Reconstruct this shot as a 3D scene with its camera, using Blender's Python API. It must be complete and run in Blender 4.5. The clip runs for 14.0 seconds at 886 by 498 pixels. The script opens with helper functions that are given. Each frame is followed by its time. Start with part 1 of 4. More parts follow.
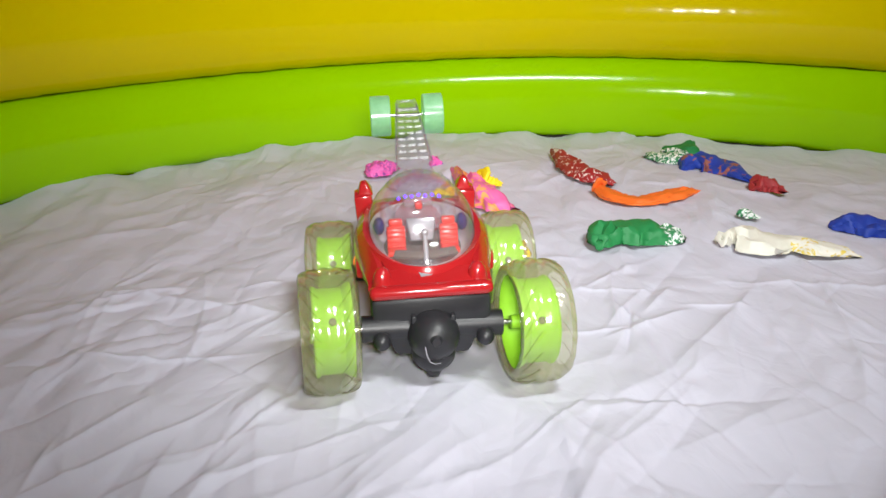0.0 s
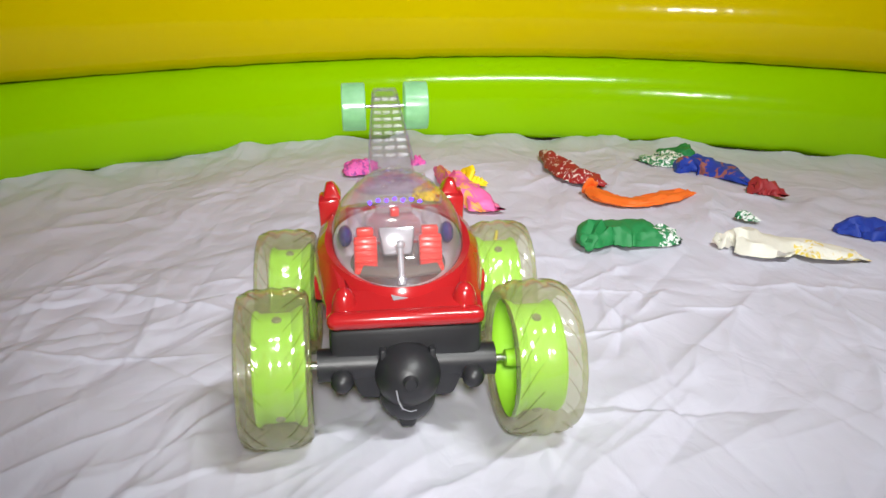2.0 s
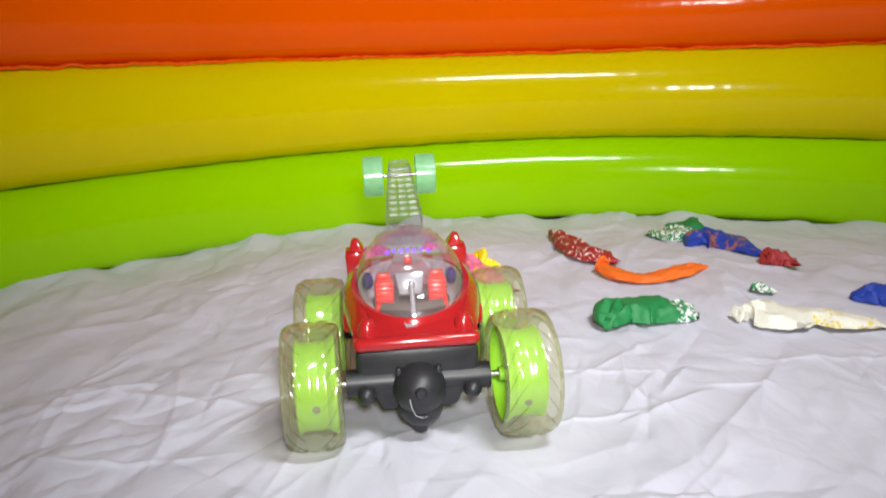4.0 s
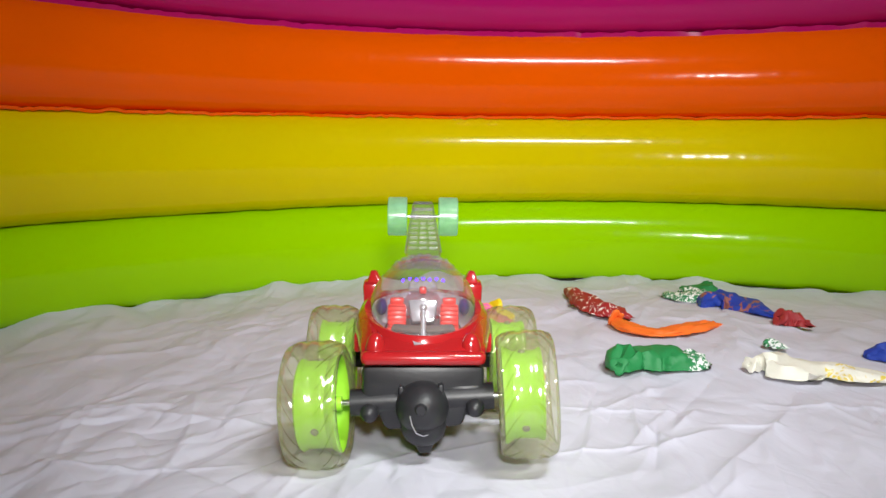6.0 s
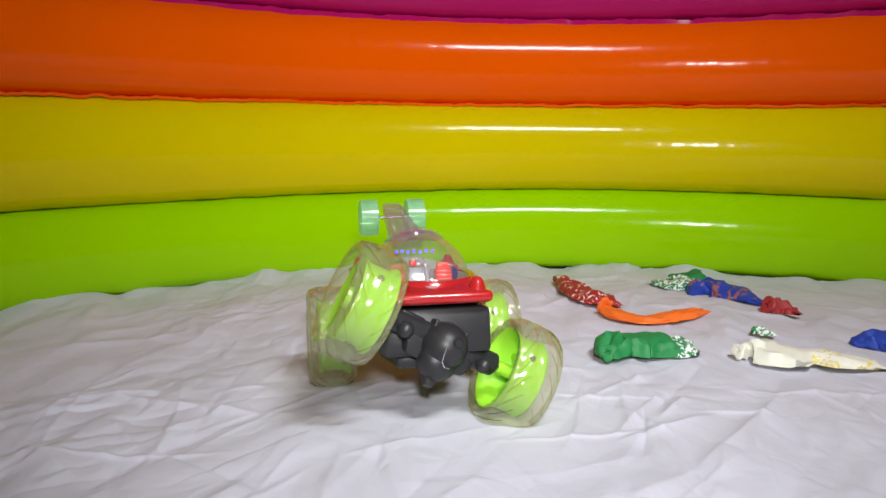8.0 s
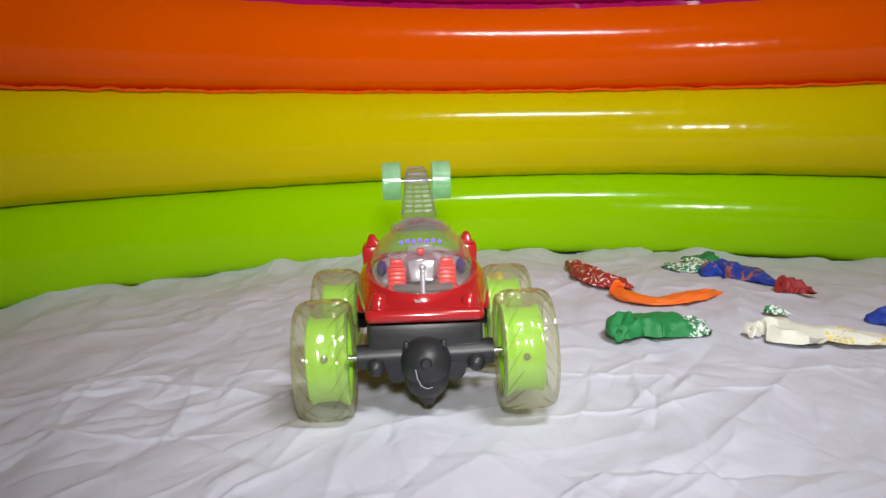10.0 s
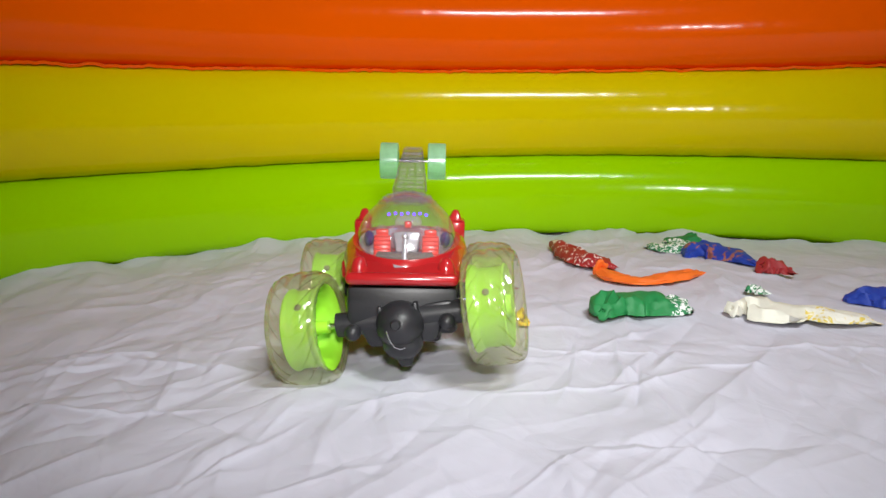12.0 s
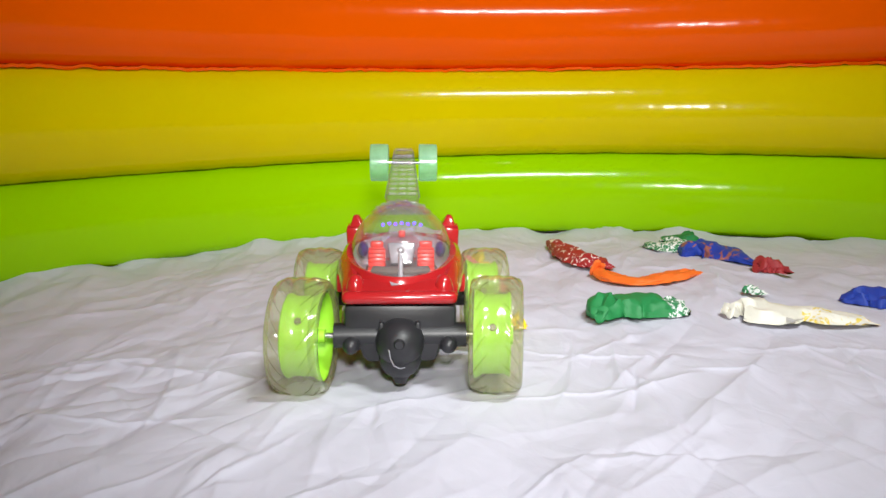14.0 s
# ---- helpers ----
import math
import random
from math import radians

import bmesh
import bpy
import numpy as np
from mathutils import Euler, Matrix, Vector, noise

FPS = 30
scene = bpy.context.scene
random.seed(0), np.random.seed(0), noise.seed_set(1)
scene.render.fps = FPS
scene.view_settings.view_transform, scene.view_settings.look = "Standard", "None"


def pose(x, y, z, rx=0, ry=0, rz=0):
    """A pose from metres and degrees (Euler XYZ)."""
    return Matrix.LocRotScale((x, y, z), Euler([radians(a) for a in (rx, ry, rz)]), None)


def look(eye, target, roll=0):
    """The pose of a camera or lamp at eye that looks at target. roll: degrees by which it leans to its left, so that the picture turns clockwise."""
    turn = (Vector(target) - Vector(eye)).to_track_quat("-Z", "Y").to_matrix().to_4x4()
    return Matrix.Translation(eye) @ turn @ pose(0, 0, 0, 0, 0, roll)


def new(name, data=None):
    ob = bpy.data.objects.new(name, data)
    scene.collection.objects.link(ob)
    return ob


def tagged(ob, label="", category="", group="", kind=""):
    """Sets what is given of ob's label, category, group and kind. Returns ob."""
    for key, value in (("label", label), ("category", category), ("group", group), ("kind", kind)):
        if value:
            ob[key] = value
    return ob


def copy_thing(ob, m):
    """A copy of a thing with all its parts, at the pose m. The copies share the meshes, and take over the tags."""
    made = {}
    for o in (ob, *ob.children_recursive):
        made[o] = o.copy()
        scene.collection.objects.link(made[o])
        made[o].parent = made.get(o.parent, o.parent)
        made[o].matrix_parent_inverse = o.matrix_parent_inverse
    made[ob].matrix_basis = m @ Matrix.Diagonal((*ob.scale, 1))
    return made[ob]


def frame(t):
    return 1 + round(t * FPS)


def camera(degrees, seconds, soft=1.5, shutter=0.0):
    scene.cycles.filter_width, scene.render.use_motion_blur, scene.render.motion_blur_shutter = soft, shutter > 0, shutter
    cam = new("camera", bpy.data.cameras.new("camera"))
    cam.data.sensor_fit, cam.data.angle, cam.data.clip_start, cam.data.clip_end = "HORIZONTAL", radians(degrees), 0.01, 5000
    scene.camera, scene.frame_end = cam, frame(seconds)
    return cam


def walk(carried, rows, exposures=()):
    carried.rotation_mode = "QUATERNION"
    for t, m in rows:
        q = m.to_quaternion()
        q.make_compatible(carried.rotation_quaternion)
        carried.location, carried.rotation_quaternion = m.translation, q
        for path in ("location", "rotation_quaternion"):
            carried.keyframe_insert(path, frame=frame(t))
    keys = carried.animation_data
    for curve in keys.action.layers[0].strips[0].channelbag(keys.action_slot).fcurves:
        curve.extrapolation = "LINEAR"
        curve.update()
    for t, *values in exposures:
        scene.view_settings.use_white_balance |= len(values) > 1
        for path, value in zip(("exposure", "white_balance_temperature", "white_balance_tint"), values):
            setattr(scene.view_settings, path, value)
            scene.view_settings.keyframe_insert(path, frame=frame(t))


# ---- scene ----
cam = camera(57.6, 14.0, shutter=0.4)
PATH = [
    (0, (-0.096, -0.087, 0.395), (-0.002, 1.782, -0.313), 0.1),
    (0.5, (-0.087, -0.03, 0.365), (0.001, 1.852, -0.304), 0.4),
    (1, (-0.077, -0.023, 0.355), (0.052, 1.869, -0.28), 0.9),
    (1.5, (-0.069, -0.014, 0.345), (0.066, 1.876, -0.297), 1.5),
    (2, (-0.073, -0.022, 0.344), (0.039, 1.861, -0.322), 0.9),
    (2.5, (-0.079, -0.021, 0.338), (0.018, 1.859, -0.337), 1.2),
    (3, (-0.082, -0.019, 0.345), (0.022, 1.871, -0.302), 0.5),
    (3.5, (-0.083, -0.019, 0.345), (0.016, 1.875, -0.291), -0.2),
    (4, (-0.087, -0.022, 0.352), (0.016, 1.918, -0.125), -1.6),
    (4.2, (-0.088, -0.029, 0.338), (0.004, 1.924, -0.082), -1.4),
    (6.3, (-0.088, -0.063, 0.303), (-0.022, 1.916, 0.027), 0.4),
    (6.5, (-0.09, -0.066, 0.305), (-0.014, 1.913, 0.026), 0.2),
    (7, (-0.091, -0.061, 0.309), (-0.012, 1.918, 0.026), 0.3),
    (7.5, (-0.092, -0.062, 0.306), (-0.009, 1.915, 0.018), 0.4),
    (8, (-0.087, -0.055, 0.299), (0.002, 1.92, -0.003), 0.5),
    (8.5, (-0.085, -0.056, 0.296), (-0.005, 1.918, -0.016), 0.2),
    (10.8, (-0.077, -0.06, 0.282), (-0.031, 1.914, -0.038), -0.9),
    (11, (-0.084, -0.058, 0.286), (-0.008, 1.911, -0.057), -0.6),
    (11.5, (-0.085, -0.06, 0.282), (0.0, 1.907, -0.071), -0.3),
    (12, (-0.082, -0.063, 0.28), (0.009, 1.903, -0.079), -0.2),
    (12.5, (-0.082, -0.062, 0.291), (0.015, 1.896, -0.105), 0.7),
    (13, (-0.082, -0.058, 0.291), (0.025, 1.902, -0.094), -0.3),
    (13.5, (-0.083, -0.06, 0.291), (0.012, 1.9, -0.092), -0.3),
    (14, (-0.081, -0.06, 0.293), (0.016, 1.902, -0.083), -0.5),
]
EXPOSURES = ((0, 0.02), (4, 0.04), (6.3, 0.0), (7, -0.08), (8.5, -0.12), (11, -0.20), (11.5, -0.18), (12, -0.10), (12.5, -0.02), (13, 0.06), (14, 0.10))
walk(cam, [(t, look(eye, target, roll)) for t, eye, target, roll in PATH], EXPOSURES)

# ---- light ----
world = bpy.data.worlds.new("world")
scene.world = world
world.use_nodes = True
world.node_tree.nodes["Background"].inputs[0].default_value = (0.9, 0.95, 1.0, 1)
world.node_tree.nodes["Background"].inputs[1].default_value = 0.05

LAMP_AT = Vector((0.43, -0.12, 1.38))
lamp_data = bpy.data.lights.new("tube_light", "AREA")
lamp_data.shape, lamp_data.size, lamp_data.size_y = "RECTANGLE", 0.50, 0.10
lamp_data.spread = radians(88)
lamp_data.energy, lamp_data.color = 7.1, (0.95, 0.985, 0.96)
lamp = new("tube_light", lamp_data)
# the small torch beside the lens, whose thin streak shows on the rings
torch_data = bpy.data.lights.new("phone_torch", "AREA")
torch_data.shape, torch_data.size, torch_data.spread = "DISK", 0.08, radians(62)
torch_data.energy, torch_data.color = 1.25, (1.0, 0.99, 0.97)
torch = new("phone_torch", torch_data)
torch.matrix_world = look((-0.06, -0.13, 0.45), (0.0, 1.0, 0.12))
lamp.matrix_world = look(LAMP_AT, (0.14, 1.15, 0.10))


# ---- materials ----
def material(name, colour, rough=0.5, metal=0.0, vary=0.12, scale=30.0, bump=0.0, bump_scale=200.0, coat=0.0, colour2=None, spots=None, emit=0.0, subsurface=0.0, spec=0.5):
    """A principled surface with mottled colour, fine relief and, where spots is given, printed blotches of a second colour."""
    m = bpy.data.materials.new(name)
    m.use_nodes = True
    nt = m.node_tree
    b = nt.nodes["Principled BSDF"]
    tc = nt.nodes.new("ShaderNodeTexCoord")
    n = nt.nodes.new("ShaderNodeTexNoise")
    n.inputs["Scale"].default_value, n.inputs["Detail"].default_value = scale, 5
    nt.links.new(tc.outputs["Object"], n.inputs["Vector"])
    mix = nt.nodes.new("ShaderNodeMix")
    mix.data_type = "RGBA"
    c = colour
    mix.inputs["A"].default_value = (*[v * (1 - vary) for v in c], 1)
    mix.inputs["B"].default_value = (*[min(1, v * (1 + vary)) for v in c], 1)
    nt.links.new(n.outputs["Fac"], mix.inputs["Factor"])
    out = mix.outputs["Result"]
    if spots:
        s_scale, lo, hi = spots
        n2 = nt.nodes.new("ShaderNodeTexNoise")
        n2.inputs["Scale"].default_value, n2.inputs["Detail"].default_value = s_scale, 2
        n2.inputs["Distortion"].default_value = 1.5
        nt.links.new(tc.outputs["Object"], n2.inputs["Vector"])
        ramp = nt.nodes.new("ShaderNodeMapRange")
        ramp.inputs["From Min"].default_value, ramp.inputs["From Max"].default_value = lo, hi
        nt.links.new(n2.outputs["Fac"], ramp.inputs["Value"])
        mix2 = nt.nodes.new("ShaderNodeMix")
        mix2.data_type = "RGBA"
        mix2.inputs["B"].default_value = (*colour2, 1)
        nt.links.new(ramp.outputs["Result"], mix2.inputs["Factor"])
        nt.links.new(out, mix2.inputs["A"])
        out = mix2.outputs["Result"]
    nt.links.new(out, b.inputs["Base Color"])
    b.inputs["Roughness"].default_value, b.inputs["Metallic"].default_value = rough, metal
    b.inputs["Coat Weight"].default_value, b.inputs["Coat Roughness"].default_value = coat, 0.05
    b.inputs["Specular IOR Level"].default_value = spec
    if subsurface:
        b.inputs["Subsurface Weight"].default_value, b.inputs["Subsurface Scale"].default_value = subsurface, 0.01
    if bump:
        n3 = nt.nodes.new("ShaderNodeTexNoise")
        n3.inputs["Scale"].default_value, n3.inputs["Detail"].default_value = bump_scale, 6
        nt.links.new(tc.outputs["Object"], n3.inputs["Vector"])
        bp = nt.nodes.new("ShaderNodeBump")
        bp.inputs["Strength"].default_value, bp.inputs["Distance"].default_value = 0.5, bump
        nt.links.new(n3.outputs["Fac"], bp.inputs["Height"])
        nt.links.new(bp.outputs["Normal"], b.inputs["Normal"])
    if emit:
        b.inputs["Emission Color"].default_value = (*colour, 1)
        b.inputs["Emission Strength"].default_value = emit
    return m


def clear_plastic(name, tint, haze, haze_colour, rough=0.06, edge=0.35, face=0.055):
    """Thin clear plastic: light passes straight through, tinted, with a milky haze and a Fresnel gloss."""
    m = bpy.data.materials.new(name)
    m.use_nodes = True
    nt = m.node_tree
    nt.nodes.remove(nt.nodes["Principled BSDF"])
    o = nt.nodes["Material Output"]
    tr = nt.nodes.new("ShaderNodeBsdfTransparent")
    tr.inputs[0].default_value = (*tint, 1)
    df = nt.nodes.new("ShaderNodeBsdfDiffuse")
    df.inputs[0].default_value = (*haze_colour, 1)
    tl = nt.nodes.new("ShaderNodeBsdfTranslucent")
    tl.inputs[0].default_value = (*haze_colour, 1)
    gl = nt.nodes.new("ShaderNodeBsdfGlossy")
    gl.inputs["Roughness"].default_value = rough
    milk = nt.nodes.new("ShaderNodeMixShader")
    milk.inputs[0].default_value = 0.5
    nt.links.new(df.outputs[0], milk.inputs[1])
    nt.links.new(tl.outputs[0], milk.inputs[2])
    a = nt.nodes.new("ShaderNodeMixShader")
    tc = nt.nodes.new("ShaderNodeTexCoord")
    n = nt.nodes.new("ShaderNodeTexNoise")
    n.inputs["Scale"].default_value, n.inputs["Detail"].default_value = 60, 4
    nt.links.new(tc.outputs["Object"], n.inputs["Vector"])
    mr = nt.nodes.new("ShaderNodeMapRange")
    mr.inputs["To Min"].default_value, mr.inputs["To Max"].default_value = haze * 0.6, haze * 1.4
    nt.links.new(n.outputs["Fac"], mr.inputs["Value"])
    nt.links.new(mr.outputs["Result"], a.inputs[0])
    nt.links.new(tr.outputs[0], a.inputs[1])
    nt.links.new(milk.outputs[0], a.inputs[2])
    lw = nt.nodes.new("ShaderNodeLayerWeight")
    lw.inputs["Blend"].default_value = 0.5
    pw = nt.nodes.new("ShaderNodeMath")
    pw.operation = "POWER"
    pw.inputs[1].default_value = 3.0
    nt.links.new(lw.outputs["Facing"], pw.inputs[0])
    f = nt.nodes.new("ShaderNodeMath")
    f.operation = "MULTIPLY_ADD"
    f.inputs[1].default_value, f.inputs[2].default_value = edge, face
    nt.links.new(pw.outputs[0], f.inputs[0])
    g = nt.nodes.new("ShaderNodeMixShader")
    nt.links.new(f.outputs[0], g.inputs[0])
    nt.links.new(a.outputs[0], g.inputs[1])
    nt.links.new(gl.outputs[0], g.inputs[2])
    nt.links.new(g.outputs[0], o.inputs["Surface"])
    return m


VINYL = dict(rough=0.12, vary=0.05, scale=4, bump=0.001, bump_scale=9, coat=0.03, spec=0.18)
M_GREEN = material("green_vinyl", (0.32, 0.64, 0.0), **VINYL)
M_YELLOW = material("yellow_vinyl", (0.69, 0.555, 0.0), **VINYL)
M_ORANGE = material("orange_vinyl", (0.94, 0.115, 0.0), **VINYL)
M_PINK = material("magenta_vinyl", (0.50, 0.008, 0.15), **VINYL)
M_SHEET = material("white_cotton", (0.61, 0.60, 0.70), rough=0.85, vary=0.03, scale=6)


def crumple(m, layers):
    """Pressed-in creases: flat facets that meet in sharp folds, at several sizes (folds per metre, slope)."""
    nt = m.node_tree
    tc = nt.nodes.new("ShaderNodeTexCoord")
    warp = nt.nodes.new("ShaderNodeTexNoise")
    warp.inputs["Scale"].default_value, warp.inputs["Detail"].default_value = 5, 3
    nt.links.new(tc.outputs["Object"], warp.inputs["Vector"])
    mixed = nt.nodes.new("ShaderNodeVectorMath")
    mixed.operation = "MULTIPLY_ADD"
    mixed.inputs[1].default_value = (0.16, 0.16, 0)
    nt.links.new(warp.outputs["Color"], mixed.inputs[0])
    nt.links.new(tc.outputs["Object"], mixed.inputs[2])
    total = None
    for k, (size, slope) in enumerate(layers):
        turn = nt.nodes.new("ShaderNodeMapping")
        turn.inputs["Rotation"].default_value = (0, 0, 0.5 + 1.1 * k)
        turn.inputs["Scale"].default_value = (1.0, 0.8, 0.0)
        nt.links.new(mixed.outputs[0], turn.inputs["Vector"])
        v = nt.nodes.new("ShaderNodeTexVoronoi")
        v.feature = "DISTANCE_TO_EDGE"
        v.inputs["Scale"].default_value = size
        nt.links.new(turn.outputs[0], v.inputs["Vector"])
        a = nt.nodes.new("ShaderNodeMath")
        a.operation = "MULTIPLY_ADD"
        a.inputs[1].default_value, a.inputs[2].default_value = slope / size, 0
        nt.links.new(v.outputs["Distance"], a.inputs[0])
        if total:
            nt.links.new(total.outputs[0], a.inputs[2])
        total = a
    bp = nt.nodes.new("ShaderNodeBump")
    bp.inputs["Strength"].default_value, bp.inputs["Distance"].default_value = 1.0, 1.0
    nt.links.new(total.outputs[0], bp.inputs["Height"])
    nt.links.new(bp.outputs["Normal"], nt.nodes["Principled BSDF"].inputs["Normal"])


crumple(M_SHEET, ((14, 0.045), (31, 0.035), (70, 0.02)))
M_WALL = material("room_paint", (0.78, 0.78, 0.77), rough=0.8, vary=0.04, scale=2, bump=0.001, bump_scale=60)
M_TILE = material("room_floor_stone", (0.45, 0.42, 0.38), rough=0.4, vary=0.1, scale=5)
M_RED = material("red_plastic", (0.36, 0.013, 0.015), rough=0.18, vary=0.05, scale=20, coat=0.4)
M_SEAT = material("seat_red_plastic", (0.75, 0.05, 0.035), rough=0.3, vary=0.05)
M_BLACK = material("black_plastic", (0.020, 0.020, 0.023), rough=0.42, vary=0.2, scale=60, bump=0.0003, bump_scale=300)
M_LIME = material("lime_plastic", (0.38, 0.82, 0.04), rough=0.5, vary=0.12, scale=45)
M_STEEL = material("steel_rod", (0.7, 0.7, 0.7), rough=0.25, metal=1.0)
M_TRAY = material("grey_tray_plastic", (0.16, 0.13, 0.115), rough=0.25, vary=0.1, scale=60)
M_TUB = material("pale_tub_plastic", (0.52, 0.47, 0.49), rough=0.3, vary=0.1, scale=60)
M_HOLE = material("grey_hole_plastic", (0.20, 0.20, 0.15), rough=0.3, vary=0.1, scale=60)
M_SILVER = material("silver_plastic", (0.55, 0.55, 0.60), rough=0.2, metal=0.5, vary=0.25, scale=120)
M_NAVY = material("navy_plastic", (0.02, 0.03, 0.15), rough=0.3)
M_TYRE = clear_plastic("clear_tyre_vinyl", (0.92, 0.90, 0.78), 0.24, (0.70, 0.69, 0.43), 0.11, 0.5, 0.11)
# dark tint in place of the refraction at the groove edges
M_TREAD = clear_plastic("refraction_dark_vinyl", (0.70, 0.65, 0.48), 0.10, (0.45, 0.42, 0.25), 0.15)
M_DOME = clear_plastic("clear_dome", (0.98, 0.97, 0.97), 0.09, (0.85, 0.78, 0.80), 0.04, 0.6)
# the violet lamps' glow is put into the haze colour of arm and cap
M_ARM = clear_plastic("clear_arm", (0.96, 0.95, 0.98), 0.05, (0.80, 0.75, 0.92), 0.06, 0.7)
M_CAP = clear_plastic("led_glow_tint", (0.94, 0.91, 0.98), 0.08, (0.70, 0.55, 0.96), 0.10, 0.6)
M_STUD = clear_plastic("clear_stud", (0.97, 0.96, 0.98), 0.06, (0.9, 0.88, 0.9), 0.24, 0.6, 0.13)
M_VIOLET = material("violet_led", (0.05, 0.012, 1.0), emit=9.0)
M_COVER = clear_plastic("milky_cover", (0.98, 0.97, 0.99), 0.22, (0.93, 0.90, 0.96), 0.1, 0.4)
M_MINT_CLEAR = clear_plastic("milky_mint_rubber", (0.75, 0.97, 0.82), 0.48, (0.55, 0.95, 0.68), 0.2, 0.3)
M_AMBER = material("amber_led", (1.0, 0.22, 0.03), emit=3.0)
M_BLUE_LED = material("blue_led", (0.06, 0.15, 1.0), emit=4.0)
M_TUBE = material("lamp_tube_glass", (1.0, 0.98, 0.95), emit=6.0)
M_LAMP = material("lamp_white_metal", (0.8, 0.8, 0.8), rough=0.4)

RUB = dict(rough=0.6, vary=0.10, scale=60, bump=0.0006, bump_scale=160)
B_RED = material("red_rubber_white_print", (0.36, 0.016, 0.02), colour2=(0.85, 0.75, 0.72), spots=(70, 0.58, 0.61), **RUB)
B_ORANGE = material("orange_rubber", (0.90, 0.17, 0.02), **RUB)
B_GREEN = material("green_rubber", (0.015, 0.22, 0.06), **RUB)
B_GREEN_PRINT = material("green_rubber_white_print", (0.03, 0.24, 0.09), colour2=(0.85, 0.88, 0.85), spots=(110, 0.50, 0.53), **RUB)
B_BLUE = material("blue_rubber", (0.015, 0.05, 0.38), **RUB)
B_BLUE_PRINT = material("blue_rubber_brown_print", (0.015, 0.05, 0.38), colour2=(0.35, 0.12, 0.10), spots=(38, 0.60, 0.63), **RUB)
B_MAROON = material("maroon_rubber", (0.36, 0.025, 0.03), **RUB)
B_WHITE = material("white_rubber", (0.82, 0.80, 0.70), **RUB)
B_WHITE_PRINT = material("white_rubber_yellow_print", (0.82, 0.79, 0.70), colour2=(0.80, 0.62, 0.10), spots=(60, 0.55, 0.62), **RUB)
B_PINK = material("pink_rubber_yellow_print", (0.90, 0.16, 0.42), colour2=(1.0, 0.42, 0.12), spots=(34, 0.54, 0.60), **RUB)
B_PINK_DARK = material("pink_rubber_violet_print", (0.85, 0.14, 0.48), colour2=(0.30, 0.05, 0.30), spots=(130, 0.54, 0.58), **RUB)
B_YELLOW = material("yellow_rubber_brown_print", (0.95, 0.66, 0.01), colour2=(0.20, 0.08, 0.01), spots=(130, 0.57, 0.61), **RUB)
B_YELLOW_PLAIN = material("yellow_rubber", (0.95, 0.70, 0.01), **RUB)


# ---- mesh helpers ----
def mesh_object(name, bm, mats, parent=None, smooth=True, auto=True):
    me = bpy.data.meshes.new(name)
    bm.normal_update()
    bm.to_mesh(me)
    bm.free()
    for m in (mats if isinstance(mats, (list, tuple)) else [mats]):
        me.materials.append(m)
    if smooth:
        me.polygons.foreach_set("use_smooth", [True] * len(me.polygons))
        if auto:
            me.set_sharp_from_angle(angle=radians(38))
    ob = new(name, me)
    if parent:
        ob.parent = parent
    return ob


def part(name, bm, mats, parent, label="", smooth=True):
    ob = mesh_object(name, bm, mats, parent, smooth)
    return tagged(ob, label) if label else ob


def add_box(bm, size, centre, bevel=0.002, rot=None, taper=1.0, segments=2):
    """A bevelled box; taper narrows its top."""
    r = bmesh.ops.create_cube(bm, size=1)
    vs = r["verts"]
    for v in vs:
        k = taper if v.co.z > 0 else 1
        v.co = Vector((v.co.x * size[0] * k, v.co.y * size[1] * k, v.co.z * size[2]))
    es = list({e for v in vs for e in v.link_edges})
    if bevel:
        r2 = bmesh.ops.bevel(bm, geom=es, offset=bevel, segments=segments, affect="EDGES", profile=0.5)
        vs = list({v for f in r2["faces"] for v in f.verts} | {v for v in vs if v.is_valid})
    m = Matrix.Translation(centre) @ (rot.to_4x4() if rot else Matrix.Identity(4))
    bmesh.ops.transform(bm, matrix=m, verts=vs)
    return vs


def add_lathe(bm, profile, seg=48, axis="Z", centre=(0, 0, 0), closed=False):
    """Turns a profile of (radius, along) round an axis."""
    rings = []
    for r, a in profile:
        ring = []
        for i in range(seg):
            t = 2 * math.pi * i / seg
            c, s = r * math.cos(t), r * math.sin(t)
            p = {"Z": (c, s, a), "X": (a, c, s), "Y": (c, a, -s)}[axis]
            ring.append(bm.verts.new(Vector(p) + Vector(centre)))
        rings.append(ring)
    pairs = list(zip(rings, rings[1:]))
    if closed:
        pairs.append((rings[-1], rings[0]))
    for a, b in pairs:
        for i in range(seg):
            j = (i + 1) % seg
            bm.faces.new((a[i], a[j], b[j], b[i]))
    if not closed:
        for ring, flip in ((rings[0], True), (rings[-1], False)):
            if (ring[0].co - ring[seg // 2].co).length > 1e-5:
                bm.faces.new(ring[::-1] if flip else ring)
    return rings


def add_rod(bm, a, b, r, seg=12, r2=None):
    a, b = Vector(a), Vector(b)
    d = b - a
    q = d.to_track_quat("Z", "Y").to_matrix().to_4x4()
    m = Matrix.Translation((a + b) / 2) @ q
    bmesh.ops.create_cone(bm, cap_ends=True, segments=seg, radius1=r, radius2=r if r2 is None else r2, depth=d.length, matrix=m)


def add_ball(bm, centre, radii, u=20, v=12):
    m = Matrix.Translation(centre) @ Matrix.Diagonal((*radii, 1))
    bmesh.ops.create_uvsphere(bm, u_segments=u, v_segments=v, radius=1, matrix=m)


# ---- the pool ----
POOL = Vector((0.159, 0.566, 0))
SEAM_R = 1.142
